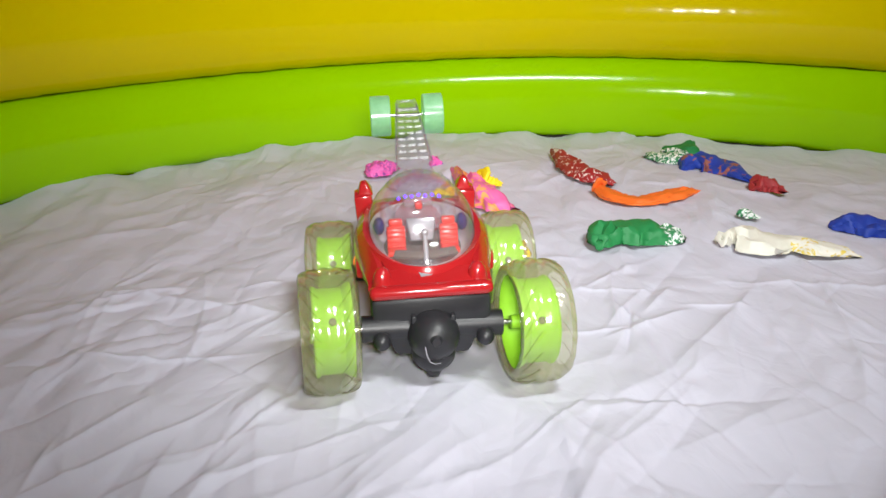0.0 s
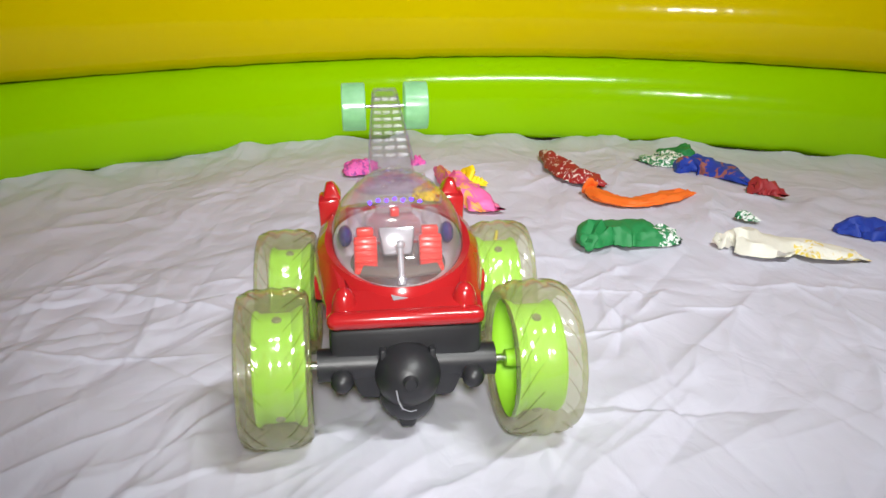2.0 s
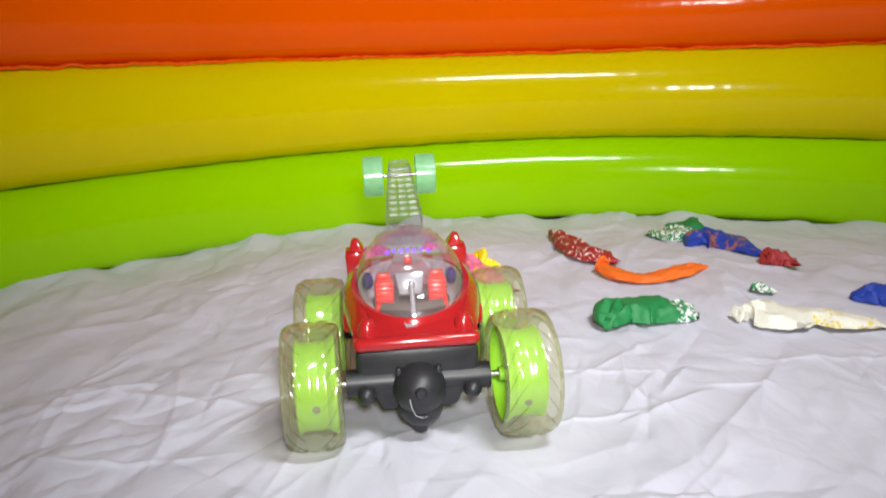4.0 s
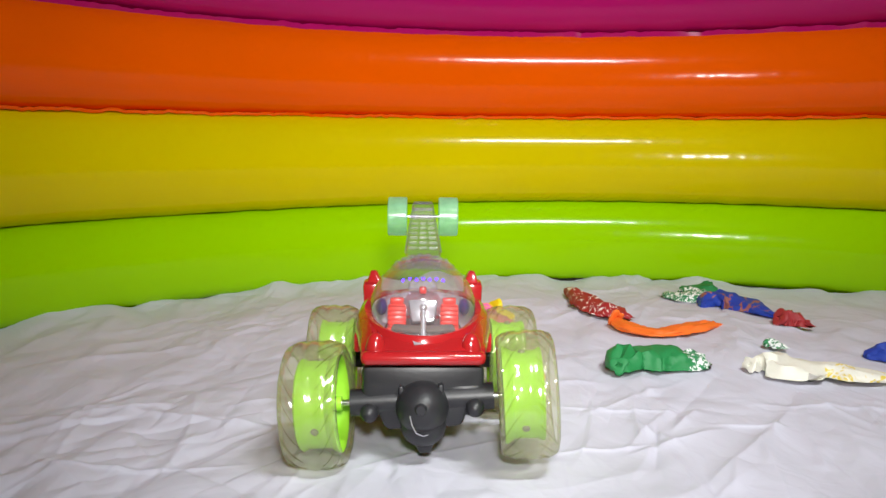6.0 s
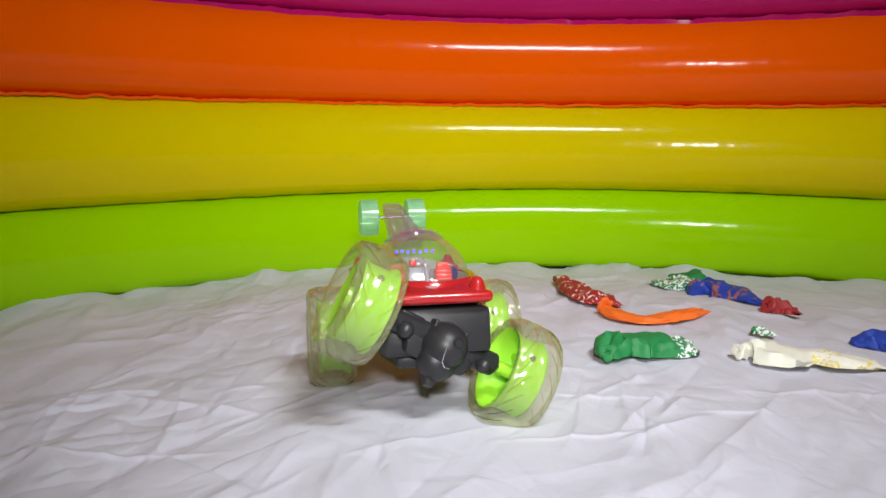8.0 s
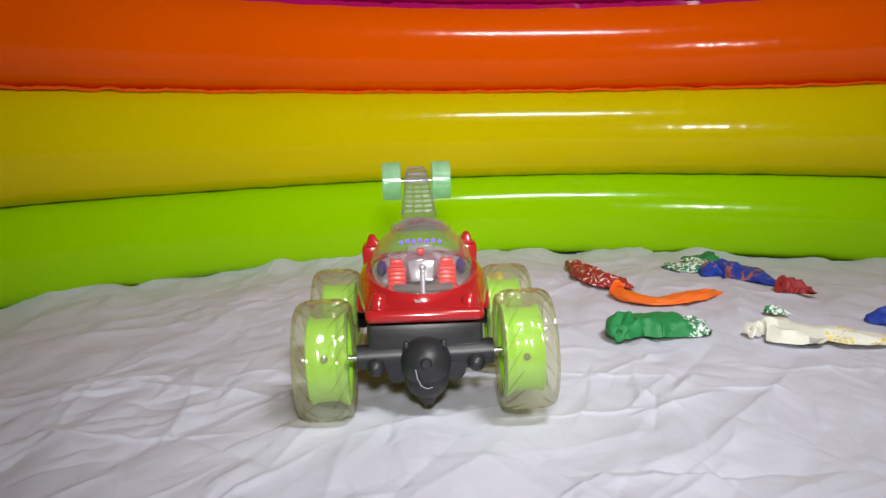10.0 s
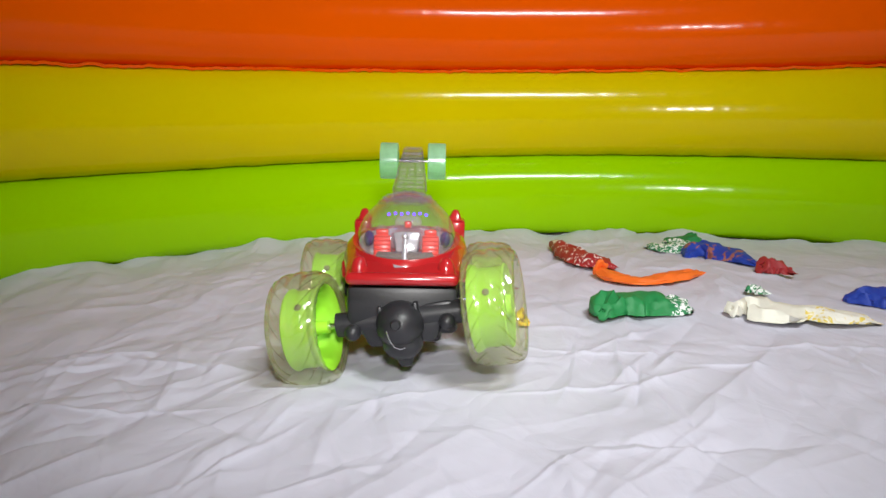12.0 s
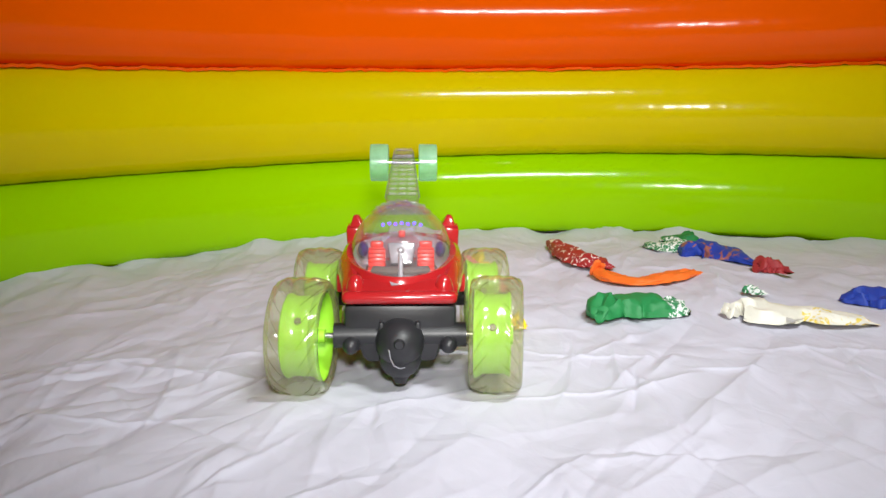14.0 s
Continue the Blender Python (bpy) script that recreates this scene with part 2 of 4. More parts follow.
SEAM_Z = (-0.006, 0.1650, 0.3455, 0.5200, 0.6945)


def sag(k, t):
    """How far a seam hangs lower on the western side of the pool."""
    u = min(1.0, max(0.0, (t - radians(80)) / radians(50))) if t < radians(200) else max(0.0, 1 - (t - radians(200)) / radians(60))
    return 0.010 * u * u * (3 - 2 * u) if k == 1 else 0.0
pool = tagged(new("inflatable_pool"), "round inflatable paddling pool with stacked glossy coloured rings", "pool")
pool.location = POOL


def pool_ring(k, mat, label):
    bm = bmesh.new()
    seg, n = 900, 30
    rows = []
    for i in range(seg):
        t = 2 * math.pi * i / seg
        row = []
        for j in range(n):
            a = 2 * math.pi * j / n
            s = math.sin(a)
            deep = 0.060 if math.cos(a) < 0 else 0.10
            soft = 0.5 if k == 0 and s < 0 else 0.85
            out = math.copysign(abs(math.cos(a)) ** soft, math.cos(a)) * deep
            puck = abs(s) ** 10 * 0.0022 * noise.noise((math.cos(t) * 26, math.sin(t) * 26, k * 7 + s))
            slow = 0.003 * noise.noise((math.cos(t) * 1.6, math.sin(t) * 1.6, k * 3.1))
            fine = (0.0003 * noise.noise((math.cos(t) * 55, math.sin(t) * 55, k * 4 + s * 1.2)) + 0.00022 * noise.noise((math.cos(t) * 110, math.sin(t) * 110, k * 6 + s * 2.0))) * (1 if math.cos(a) < 0 else 0)
            r = SEAM_R + out + slow + puck + fine
            z0, z1 = SEAM_Z[k] - sag(k, t), SEAM_Z[k + 1] - sag(k + 1, t)
            z = (z0 + z1) / 2 + ((z1 - z0) / 2 + 0.001) * s + puck
            row.append(bm.verts.new((r * math.cos(t), r * math.sin(t), z)))
        rows.append(row)
    for i in range(seg):
        a, b = rows[i], rows[(i + 1) % seg]
        for j in range(n):
            bm.faces.new((a[j], a[(j + 1) % n], b[(j + 1) % n], b[j]))
    bmesh.ops.recalc_face_normals(bm, faces=bm.faces)
    ob = mesh_object("pool_ring", bm, mat, pool, auto=False)
    tagged(ob, label)


def pool_seam(k, mat, drop):
    """The welded flange that shows, puckered, between two rings."""
    bm = bmesh.new()
    seg = 1400
    rows = []
    for i in range(seg):
        t = 2 * math.pi * i / seg
        c, s = math.cos(t), math.sin(t)
        w = 0.0042 * noise.noise((c * 22, s * 22, k * 5.0)) + 0.0030 * noise.noise((c * 95, s * 95, k * 5.0))
        e = 0.006 * noise.noise((c * 15, s * 15, k * 9.0))
        z0 = SEAM_Z[k] - sag(k, t)
        row = [bm.verts.new((r * c, r * s, z)) for r, z in ((SEAM_R - 0.028 + e, z0 - drop + w), (SEAM_R - 0.012, z0 - 0.3 * drop + w * 0.5), (SEAM_R + 0.004, z0), (SEAM_R - 0.006, z0 + 0.003 + w * 0.5), (SEAM_R - 0.030 + 0.5 * e, z0 + 0.0015 + w))]
        rows.append(row)
    for i in range(seg):
        a, b = rows[i], rows[(i + 1) % seg]
        for j in range(5):
            bm.faces.new((a[j], b[j], b[(j + 1) % 5], a[(j + 1) % 5]))
    bmesh.ops.recalc_face_normals(bm, faces=bm.faces)
    mesh_object("seam", bm, mat, pool)


RINGS = ((M_GREEN, "lime green vinyl ring"), (M_YELLOW, "yellow vinyl ring"), (M_ORANGE, "orange vinyl ring"), (M_PINK, "magenta vinyl ring"))
for k, (mat, label) in enumerate(RINGS):
    pool_ring(k, mat, label)
pool_seam(2, M_ORANGE, 0.004)
pool_seam(3, M_PINK, 0.009)
bm = bmesh.new()
add_lathe(bm, ((1.16, -0.030), (1.16, -0.022), (0.0001, -0.022), (0.0001, -0.030)), 96)
part("pool_floor", bm, M_GREEN, pool, "lime green vinyl floor under the sheet")


def facets(X, Y, cell, turn, rng):
    """Flat facets that meet in straight folds: linear interpolation over a triangulated lattice of random heights."""
    table = rng.uniform(-1, 1, (64, 64))
    u = (X * math.cos(turn) + Y * math.sin(turn)) / cell + 200
    v = (Y * math.cos(turn) - X * math.sin(turn)) / (cell * 0.72) + 200
    i, j = np.floor(u).astype(int), np.floor(v).astype(int)
    fu, fv = u - i, v - j
    odd = (i + j) % 2 == 1
    fu = np.where(odd, 1 - fu, fu)
    i0, i1 = np.where(odd, i + 1, i) % 64, np.where(odd, i, i + 1) % 64
    j0, j1 = j % 64, (j + 1) % 64
    a, b, c, d = table[i0, j0], table[i1, j0], table[i1, j1], table[i0, j1]
    return np.where(fu > fv, a + (b - a) * fu + (c - b) * fv, a + (d - a) * fv + (c - d) * fu)


def sheet():
    """The crumpled sheet: flat facets, sharp random creases and soft swells on a grid that is finest round the car."""
    rng = np.random.default_rng(5)
    rad = 1.16
    xs = np.concatenate([np.arange(-rad, -0.62, 0.0062), np.arange(-0.62, 0.30, 0.0022), np.arange(0.30, rad, 0.0048)])
    ys = np.concatenate([np.arange(-rad, -0.36, 0.016), np.arange(-0.36, 0.30, 0.0022), np.arange(0.30, rad, 0.0045)])
    X, Y = np.meshgrid(xs, ys, indexing="ij")
    Yw = Y
    Y = 0.55 * Y  # folds run longer along the pool than across it
    wx = X + 0.035 * facets(X, Y, 0.15, 0.4, rng) + 0.012 * facets(X, Y, 0.05, 1.9, rng)
    wy = Y + 0.035 * facets(X, Y, 0.15, 1.1, rng) + 0.012 * facets(X, Y, 0.05, 0.2, rng)
    H = 0.0064 * facets(wx, wy, 0.125, 0.35, rng) + 0.0048 * facets(wx, wy, 0.066, 1.0, rng)
    calm = 0.35 + 0.65 * np.clip(0.5 + 1.2 * facets(X, Y, 0.22, 0.8, rng), 0, 1)
    H += calm * (0.0014 * facets(wx, wy, 0.031, 0.1, rng) + 0.0006 * facets(wx, wy, 0.016, 0.7, rng))
    far = np.clip((Yw - 0.15) / 0.35, 0, 1)
    H += far * (0.0034 * facets(wx, wy, 0.052, 1.3, rng) + 0.0015 * facets(wx, wy, 0.024, 0.5, rng))
    Y = Yw
    H *= 1 + 0.55 * np.clip((0.25 - Y) / 0.4, 0, 1)
    for i in range(620):
        near = i < 380
        if near:
            cx, cy = rng.uniform(-0.75, 0.50), rng.uniform(-0.45, 0.30)
        else:
            cx, cy = rng.uniform(-rad, rad), rng.uniform(-rad, rad)
        a = rng.uniform(0, math.pi) if rng.random() < 0.35 else rng.normal(1.15, 0.4)
        ln = rng.uniform(0.025, 0.13)
        w = rng.uniform(0.0030, 0.010)
        amp = rng.uniform(0.0010, 0.0050) * (1 if rng.random() < 0.7 else -0.8)
        bow, wide = rng.uniform(-0.6, 0.6), w * rng.uniform(0.7, 3.0)
        reach = ln * 1.5 + 0.06
        i0, i1 = np.searchsorted(xs, (cx - reach, cx + reach))
        j0, j1 = np.searchsorted(ys, (cy - reach, cy + reach))
        dx, dy = X[i0:i1, j0:j1] - cx, Y[i0:i1, j0:j1] - cy
        u = dx * math.cos(a) + dy * math.sin(a)
        v = -dx * math.sin(a) + dy * math.cos(a) + bow * u * u
        H[i0:i1, j0:j1] += amp * np.exp(-np.abs(v) / np.where(v > 0, w, wide)) * np.exp(-((u / ln) ** 4))
    for i in range(14):
        a, f = rng.uniform(0, math.pi), rng.uniform(4, 14)
        H += 0.0006 * np.sin((X * math.cos(a) + Y * math.sin(a)) * f + rng.uniform(0, 6))
    H -= H.mean()
    # the car has driven the sheet flatter where it stands
    trod = np.exp(-(((X + 0.24) / 0.16) ** 4)) * np.exp(-(((Y - 0.12) / 0.26) ** 4))
    H = 0.015 * np.tanh(H / 0.015) * (1 - 0.35 * trod) - 0.0015
    H = np.where(H < 0, H * (1 - 0.5 * trod), H)
    R, T = np.hypot(X, Y), np.arctan2(Y, X)
    lip = 0.006 + 0.003 * np.sin(T * 11 + 1.3 * np.sin(T * 5)) + 0.003 * np.sin(T * 37) + 0.002 * np.sin(T * 61 + 1)
    H += np.clip((R - 0.98) / 0.10, 0, 1.1) ** 2 * lip
    edge = 1.102 + 0.006 * np.sin(T * 9 + 1) + 0.004 * np.sin(T * 23) + 0.002 * np.sin(T * 53)
    k = np.minimum(1, edge / np.maximum(R, 1e-6))
    verts = np.stack([(X * k).ravel(), (Y * k).ravel(), np.maximum(H.ravel(), -0.018)], 1)
    inside = R < edge
    idx = np.arange(X.size).reshape(X.shape)
    keep = (inside[:-1, :-1] | inside[1:, :-1] | inside[1:, 1:] | inside[:-1, 1:]).ravel()
    faces = np.stack([idx[:-1, :-1].ravel(), idx[1:, :-1].ravel(), idx[1:, 1:].ravel(), idx[:-1, 1:].ravel()], 1)[keep]
    used = np.unique(faces)
    order = np.zeros(X.size, dtype=int)
    order[used] = np.arange(used.size)
    me = bpy.data.meshes.new("bed_sheet")
    me.from_pydata(verts[used].tolist(), [], order[faces].tolist())
    me.materials.append(M_SHEET)
    me.polygons.foreach_set("use_smooth", [True] * len(me.polygons))
    ob = tagged(new("bed_sheet", me), "crumpled white cotton sheet spread over the pool floor", "sheet")
    ob.location = POOL
    return ob


sheet()

# ---- the room round the pool, added out of view: its pale walls bounce light ----
def room():
    x0, x1, y0, y1, h = -1.9, 2.2, -1.75, 2.6, 2.75
    for name, size, at, mat in (
        ("wall_north", (x1 - x0, 0.12, h), ((x0 + x1) / 2, y1 + 0.06, h / 2), M_WALL),
        ("wall_south", (x1 - x0, 0.12, h), ((x0 + x1) / 2, y0 - 0.06, h / 2), M_WALL),
        ("wall_west", (0.12, y1 - y0 + 0.24, h), (x0 - 0.06, (y0 + y1) / 2, h / 2), M_WALL),
        ("wall_east", (0.12, y1 - y0 + 0.24, h), (x1 + 0.06, (y0 + y1) / 2, h / 2), M_WALL),
        ("floor", (x1 - x0 + 0.24, y1 - y0 + 0.24, 0.1), ((x0 + x1) / 2, (y0 + y1) / 2, -0.085), M_TILE),
        ("ceiling", (x1 - x0 + 0.24, y1 - y0 + 0.24, 0.1), ((x0 + x1) / 2, (y0 + y1) / 2, h + 0.05), M_WALL),
    ):
        bm = bmesh.new()
        add_box(bm, size, (0, 0, 0), 0)
        ob = mesh_object(name, bm, mat, smooth=False)
        ob.location = at
        tagged(ob, "unseen plain painted room " + name.split("_")[0] if mat is M_WALL else "unseen plain stone room floor", name.split("_")[0], kind="structure")


room()


def tube_lamp():
    """The light bar that hangs over the pool; its light comes from the lamp just under the tube."""
    ob = tagged(new("light_bar"), "white tube light bar hung from the ceiling", "lamp")
    ob.location = LAMP_AT + Vector((0, -0.03, 0.05))
    bm = bmesh.new()
    add_box(bm, (0.62, 0.05, 0.04), (0, 0, 0.035), 0.006)
    part("housing", bm, M_LAMP, ob)
    bm = bmesh.new()
    add_rod(bm, (-0.27, 0, 0.0), (0.27, 0, 0.0), 0.011, 16)
    part("tube", bm, M_TUBE, ob)
    for x in (-0.28, 0.28):
        bm = bmesh.new()
        add_box(bm, (0.016, 0.03, 0.036), (x, 0, 0.002), 0.003)
        part("tube_holder", bm, M_LAMP, ob)
        bm = bmesh.new()
        add_rod(bm, (x, 0, 0.05), (x, 0, 2.75 - LAMP_AT.z - 0.052), 0.002, 8)
        part("cord", bm, M_LAMP, ob)


tube_lamp()


# ---- torn balloons ----
def scrap(name, label, spine, wide, tall, mats, split=1.1, knot=False, seed=0, category="balloon", rag=0.25):
    """A torn balloon lying on the sheet: a flattened, creased skin along a spine; from split on it takes the second material."""
    pts = [Vector((x, y, 0)) for x, y in spine]
    base = pts[0].copy()
    n, m = 44, 24

    def at(u):
        f = u * (len(pts) - 1)
        i = min(int(f), len(pts) - 2)
        t = f - i
        p0, p1, p2, p3 = pts[max(i - 1, 0)], pts[i], pts[i + 1], pts[min(i + 2, len(pts) - 1)]
        return 0.5 * (2 * p1 + (p2 - p0) * t + (2 * p0 - 5 * p1 + 4 * p2 - p3) * t * t + (3 * p1 - p0 - 3 * p2 + p3) * t ** 3)

    def along(vals, u):
        f = u * (len(vals) - 1)
        i = min(int(f), len(vals) - 2)
        return vals[i] + (vals[i + 1] - vals[i]) * (f - i)

    bm = bmesh.new()
    rows = []
    for i in range(n):
        u = i / (n - 1)
        p = at(u)
        d = (at(min(1, u + 0.02)) - at(max(0, u - 0.02))).normalized()
        side = Vector((-d.y, d.x, 0))
        w, h = 0.88 * along(wide, u), along(tall, u)
        row = []
        for j in range(m):
            a = 2 * math.pi * j / m
            c, s = math.cos(a), math.sin(a)
            q = noise.noise((u * 6, c * 1.3 + seed, s * 1.3))
            q2 = noise.noise((u * 19, c * 2.6 + seed * 3, s * 2.6))
            crease = 1 - 2 * abs(noise.noise((u * 4.5 + c * 1.4, c * 2.4 - u * 2, seed * 1.7)))
            k = 1 + rag * q + rag * 0.9 * q2
            up = max(s, 0.0) ** 0.8
            z = 0.0014 + 0.62 * h * min(1.0, (1 - u) / 0.07 + 0.1) * up * (0.74 + 0.44 * crease + 0.30 * q) if s > 0 else 0.0012
            off = w * math.copysign(abs(c) ** 0.85, c) * k
            tear = (0.010 * q2 + 0.006 * math.sin(7 * a + seed)) * max(0.0, (u - 0.86) / 0.14)
            row.append(bm.verts.new(p - base + side * off + d * tear + Vector((0, 0, max(z, 0.0012)))))
        rows.append(row)
    for i in range(n - 1):
        for j in range(m):
            f = bm.faces.new((rows[i][j], rows[i][(j + 1) % m], rows[i + 1][(j + 1) % m], rows[i + 1][j]))
            f.material_index = 1 if (i + 0.5) / n > split + 0.05 * noise.noise((j * 0.9, seed, 0)) else 0
    bm.faces.new(rows[0][::-1])
    bm.faces.new(rows[-1]).material_index = 1 if split < 1 else 0
    bmesh.ops.recalc_face_normals(bm, faces=bm.faces)
    ob = mesh_object(name, bm, mats)
    ob.data.set_sharp_from_angle(angle=radians(50))
    ob.location = base
    tagged(ob, label, category, "torn balloons on the sheet")
    if knot:
        bm = bmesh.new()
        d = (pts[1] - pts[0]).normalized()
        r = knot
        a = math.atan2(d.y, d.x)
        for k in range(1):
            rings = []
            big, small = r * (1 - 0.45 * k), r * 0.38
            for i in range(18):
                t = 2 * math.pi * i / 18
                ring = []
                for j in range(8):
                    b = 2 * math.pi * j / 8
                    rr = big * (0.8 + 0.35 * noise.noise((math.cos(t) * 1.5, math.sin(t) * 1.5, seed))) + 1.5 * small * math.cos(b) * (1 + 0.4 * math.sin(3 * t + seed))
                    v = Vector((small * math.sin(b) - 0.3 * r * k, rr * math.cos(t), rr * math.sin(t)))
                    v.rotate(Euler((0, 0.45, a)))
                    ring.append(bm.verts.new(v + Vector((0, 0, r * 1.15))))
                rings.append(ring)
            for i in range(18):
                for j in range(8):
                    bm.faces.new((rings[i][j], rings[(i + 1) % 18][j], rings[(i + 1) % 18][(j + 1) % 8], rings[i][(j + 1) % 8]))
        bmesh.ops.recalc_face_normals(bm, faces=bm.faces)
        part("rolled_lip", bm, mats[0], ob)
    return ob


def balloons():
    scrap("torn_balloon", "dark red torn balloon with white printed flecks", ((0.203, 1.50), (0.212, 1.40), (0.234, 1.31), (0.268, 1.262)), (0.003, 0.012, 0.024, 0.026, 0.030, 0.010), (0.010, 0.026, 0.028, 0.026, 0.024, 0.008), [B_RED], seed=1)
    scrap("torn_balloon", "bright orange torn balloon strip", ((0.236, 1.222), (0.255, 1.172), (0.295, 1.158), (0.345, 1.18), (0.398, 1.215)), (0.010, 0.024, 0.024, 0.024, 0.022, 0.014), (0.018, 0.014, 0.010, 0.012, 0.018, 0.014), [B_ORANGE], knot=0.010, seed=2)
    scrap("torn_balloon", "dark green torn balloon with white printed end", ((0.492, 1.50), (0.452, 1.45), (0.420, 1.43), (0.392, 1.46)), (0.012, 0.045, 0.04, 0.012), (0.03, 0.035, 0.02, 0.01), [B_GREEN, B_GREEN_PRINT], split=0.42, seed=3)
    scrap("torn_balloon", "dark blue torn balloon with a brown print", ((0.424, 1.345), (0.452, 1.375), (0.490, 1.360), (0.526, 1.262)), (0.004, 0.018, 0.042, 0.046, 0.030, 0.006), (0.012, 0.026, 0.036, 0.03, 0.02, 0.006), [B_BLUE_PRINT], seed=4)
    scrap("torn_balloon", "crumpled maroon balloon scrap", ((0.506, 1.215), (0.526, 1.222), (0.545, 1.20)), (0.012, 0.024, 0.022, 0.008), (0.022, 0.034, 0.03, 0.01), [B_MAROON], knot=0.011, seed=5, rag=0.5)
    scrap("balloon_shred", "tiny green and white balloon shred", ((0.426, 1.088), (0.434, 1.077), (0.443, 1.066)), (0.006, 0.016, 0.012, 0.005), (0.010, 0.016, 0.012, 0.004), [B_GREEN_PRINT], seed=6, rag=0.6)
    scrap("torn_balloon", "green torn balloon with white printed end and rolled lip", ((0.174, 0.952), (0.194, 0.985), (0.234, 0.990), (0.269, 0.980), (0.300, 0.987)), (0.012, 0.030, 0.034, 0.040, 0.038, 0.030, 0.010), (0.020, 0.044, 0.034, 0.034, 0.034, 0.026, 0.012), [B_GREEN, B_GREEN_PRINT], split=0.74, knot=0.0088, seed=7)
    scrap("torn_balloon", "cream white torn balloon with yellow printed end", ((0.350, 0.956), (0.368, 0.965), (0.398, 0.950), (0.438, 0.942), (0.472, 0.924), (0.514, 0.900)), (0.016, 0.008, 0.042, 0.050, 0.050, 0.022, 0.028, 0.022, 0.004), (0.024, 0.024, 0.032, 0.030, 0.022, 0.022, 0.022, 0.014, 0.006), [B_WHITE, B_WHITE_PRINT], split=0.6, knot=0.0075, seed=8)
    scrap("torn_balloon", "plain blue torn balloon", ((0.534, 1.012), (0.565, 1.012), (0.61, 0.99), (0.65, 0.985)), (0.006, 0.026, 0.036, 0.03, 0.012), (0.008, 0.026, 0.03, 0.024, 0.012), [B_BLUE], seed=9)
    scrap("torn_balloon", "pink torn balloon with orange print", ((-0.008, 1.36), (0.012, 1.25), (0.030, 1.18), (0.062, 1.12)), (0.003, 0.009, 0.018, 0.028, 0.034, 0.022), (0.012, 0.034, 0.046, 0.046, 0.036, 0.014), [B_PINK], seed=10, rag=0.4)
    scrap("torn_balloon", "yellow balloon scrap with brown flecks", ((-0.045, 1.20), (-0.02, 1.19), (0.006, 1.18)), (0.018, 0.03, 0.026, 0.008), (0.02, 0.03, 0.024, 0.008), [B_YELLOW], seed=11)
    shred = scrap("balloon_shred", "small yellow balloon scrap with brown flecks", ((0.030, 0.918), (0.048, 0.925), (0.066, 0.922)), (0.006, 0.014, 0.014, 0.006), (0.008, 0.018, 0.02, 0.03), [B_YELLOW], seed=12, rag=0.4)
    bm = bmesh.new()
    add_rod(bm, (0.016, 0.004, 0.006), (0.020, 0.006, 0.034), 0.0042, 10, 0.0016)
    part("nozzle", bm, B_YELLOW_PLAIN, shred)
    scrap("torn_balloon", "pink balloon scrap with violet print", ((-0.158, 1.325), (-0.138, 1.36), (-0.112, 1.38)), (0.005, 0.024, 0.022, 0.008), (0.008, 0.032, 0.030, 0.014), [B_PINK_DARK], seed=13, rag=0.5)
    scrap("balloon_shred", "small pink balloon shred", ((-0.048, 1.395), (-0.036, 1.40), (-0.024, 1.40)), (0.004, 0.011, 0.010, 0.004), (0.010, 0.024, 0.024, 0.010), [B_PINK_DARK], seed=15, rag=0.5)
    scrap("balloon_end", "yellow rolled-up balloon end", ((0.040, 1.262), (0.054, 1.268), (0.070, 1.262)), (0.006, 0.010, 0.010, 0.006), (0.012, 0.020, 0.020, 0.012), [B_YELLOW_PLAIN], knot=0.0145, seed=14, rag=0.12)


balloons()

# ---- the toy car: nose towards -y, its origin on the ground midway between the axles ----
WB, TRACK, WR = 0.0762, 0.0965, 0.0590
AXLE_PIVOT = Vector((0, -0.060, 0.0590))
KING = Vector((0, 0.866, 0.5)).normalized()
car = tagged(new("toy_car"), "red remote-controlled stunt car with clear tyres, clear dome and tail wheels", "toy car")


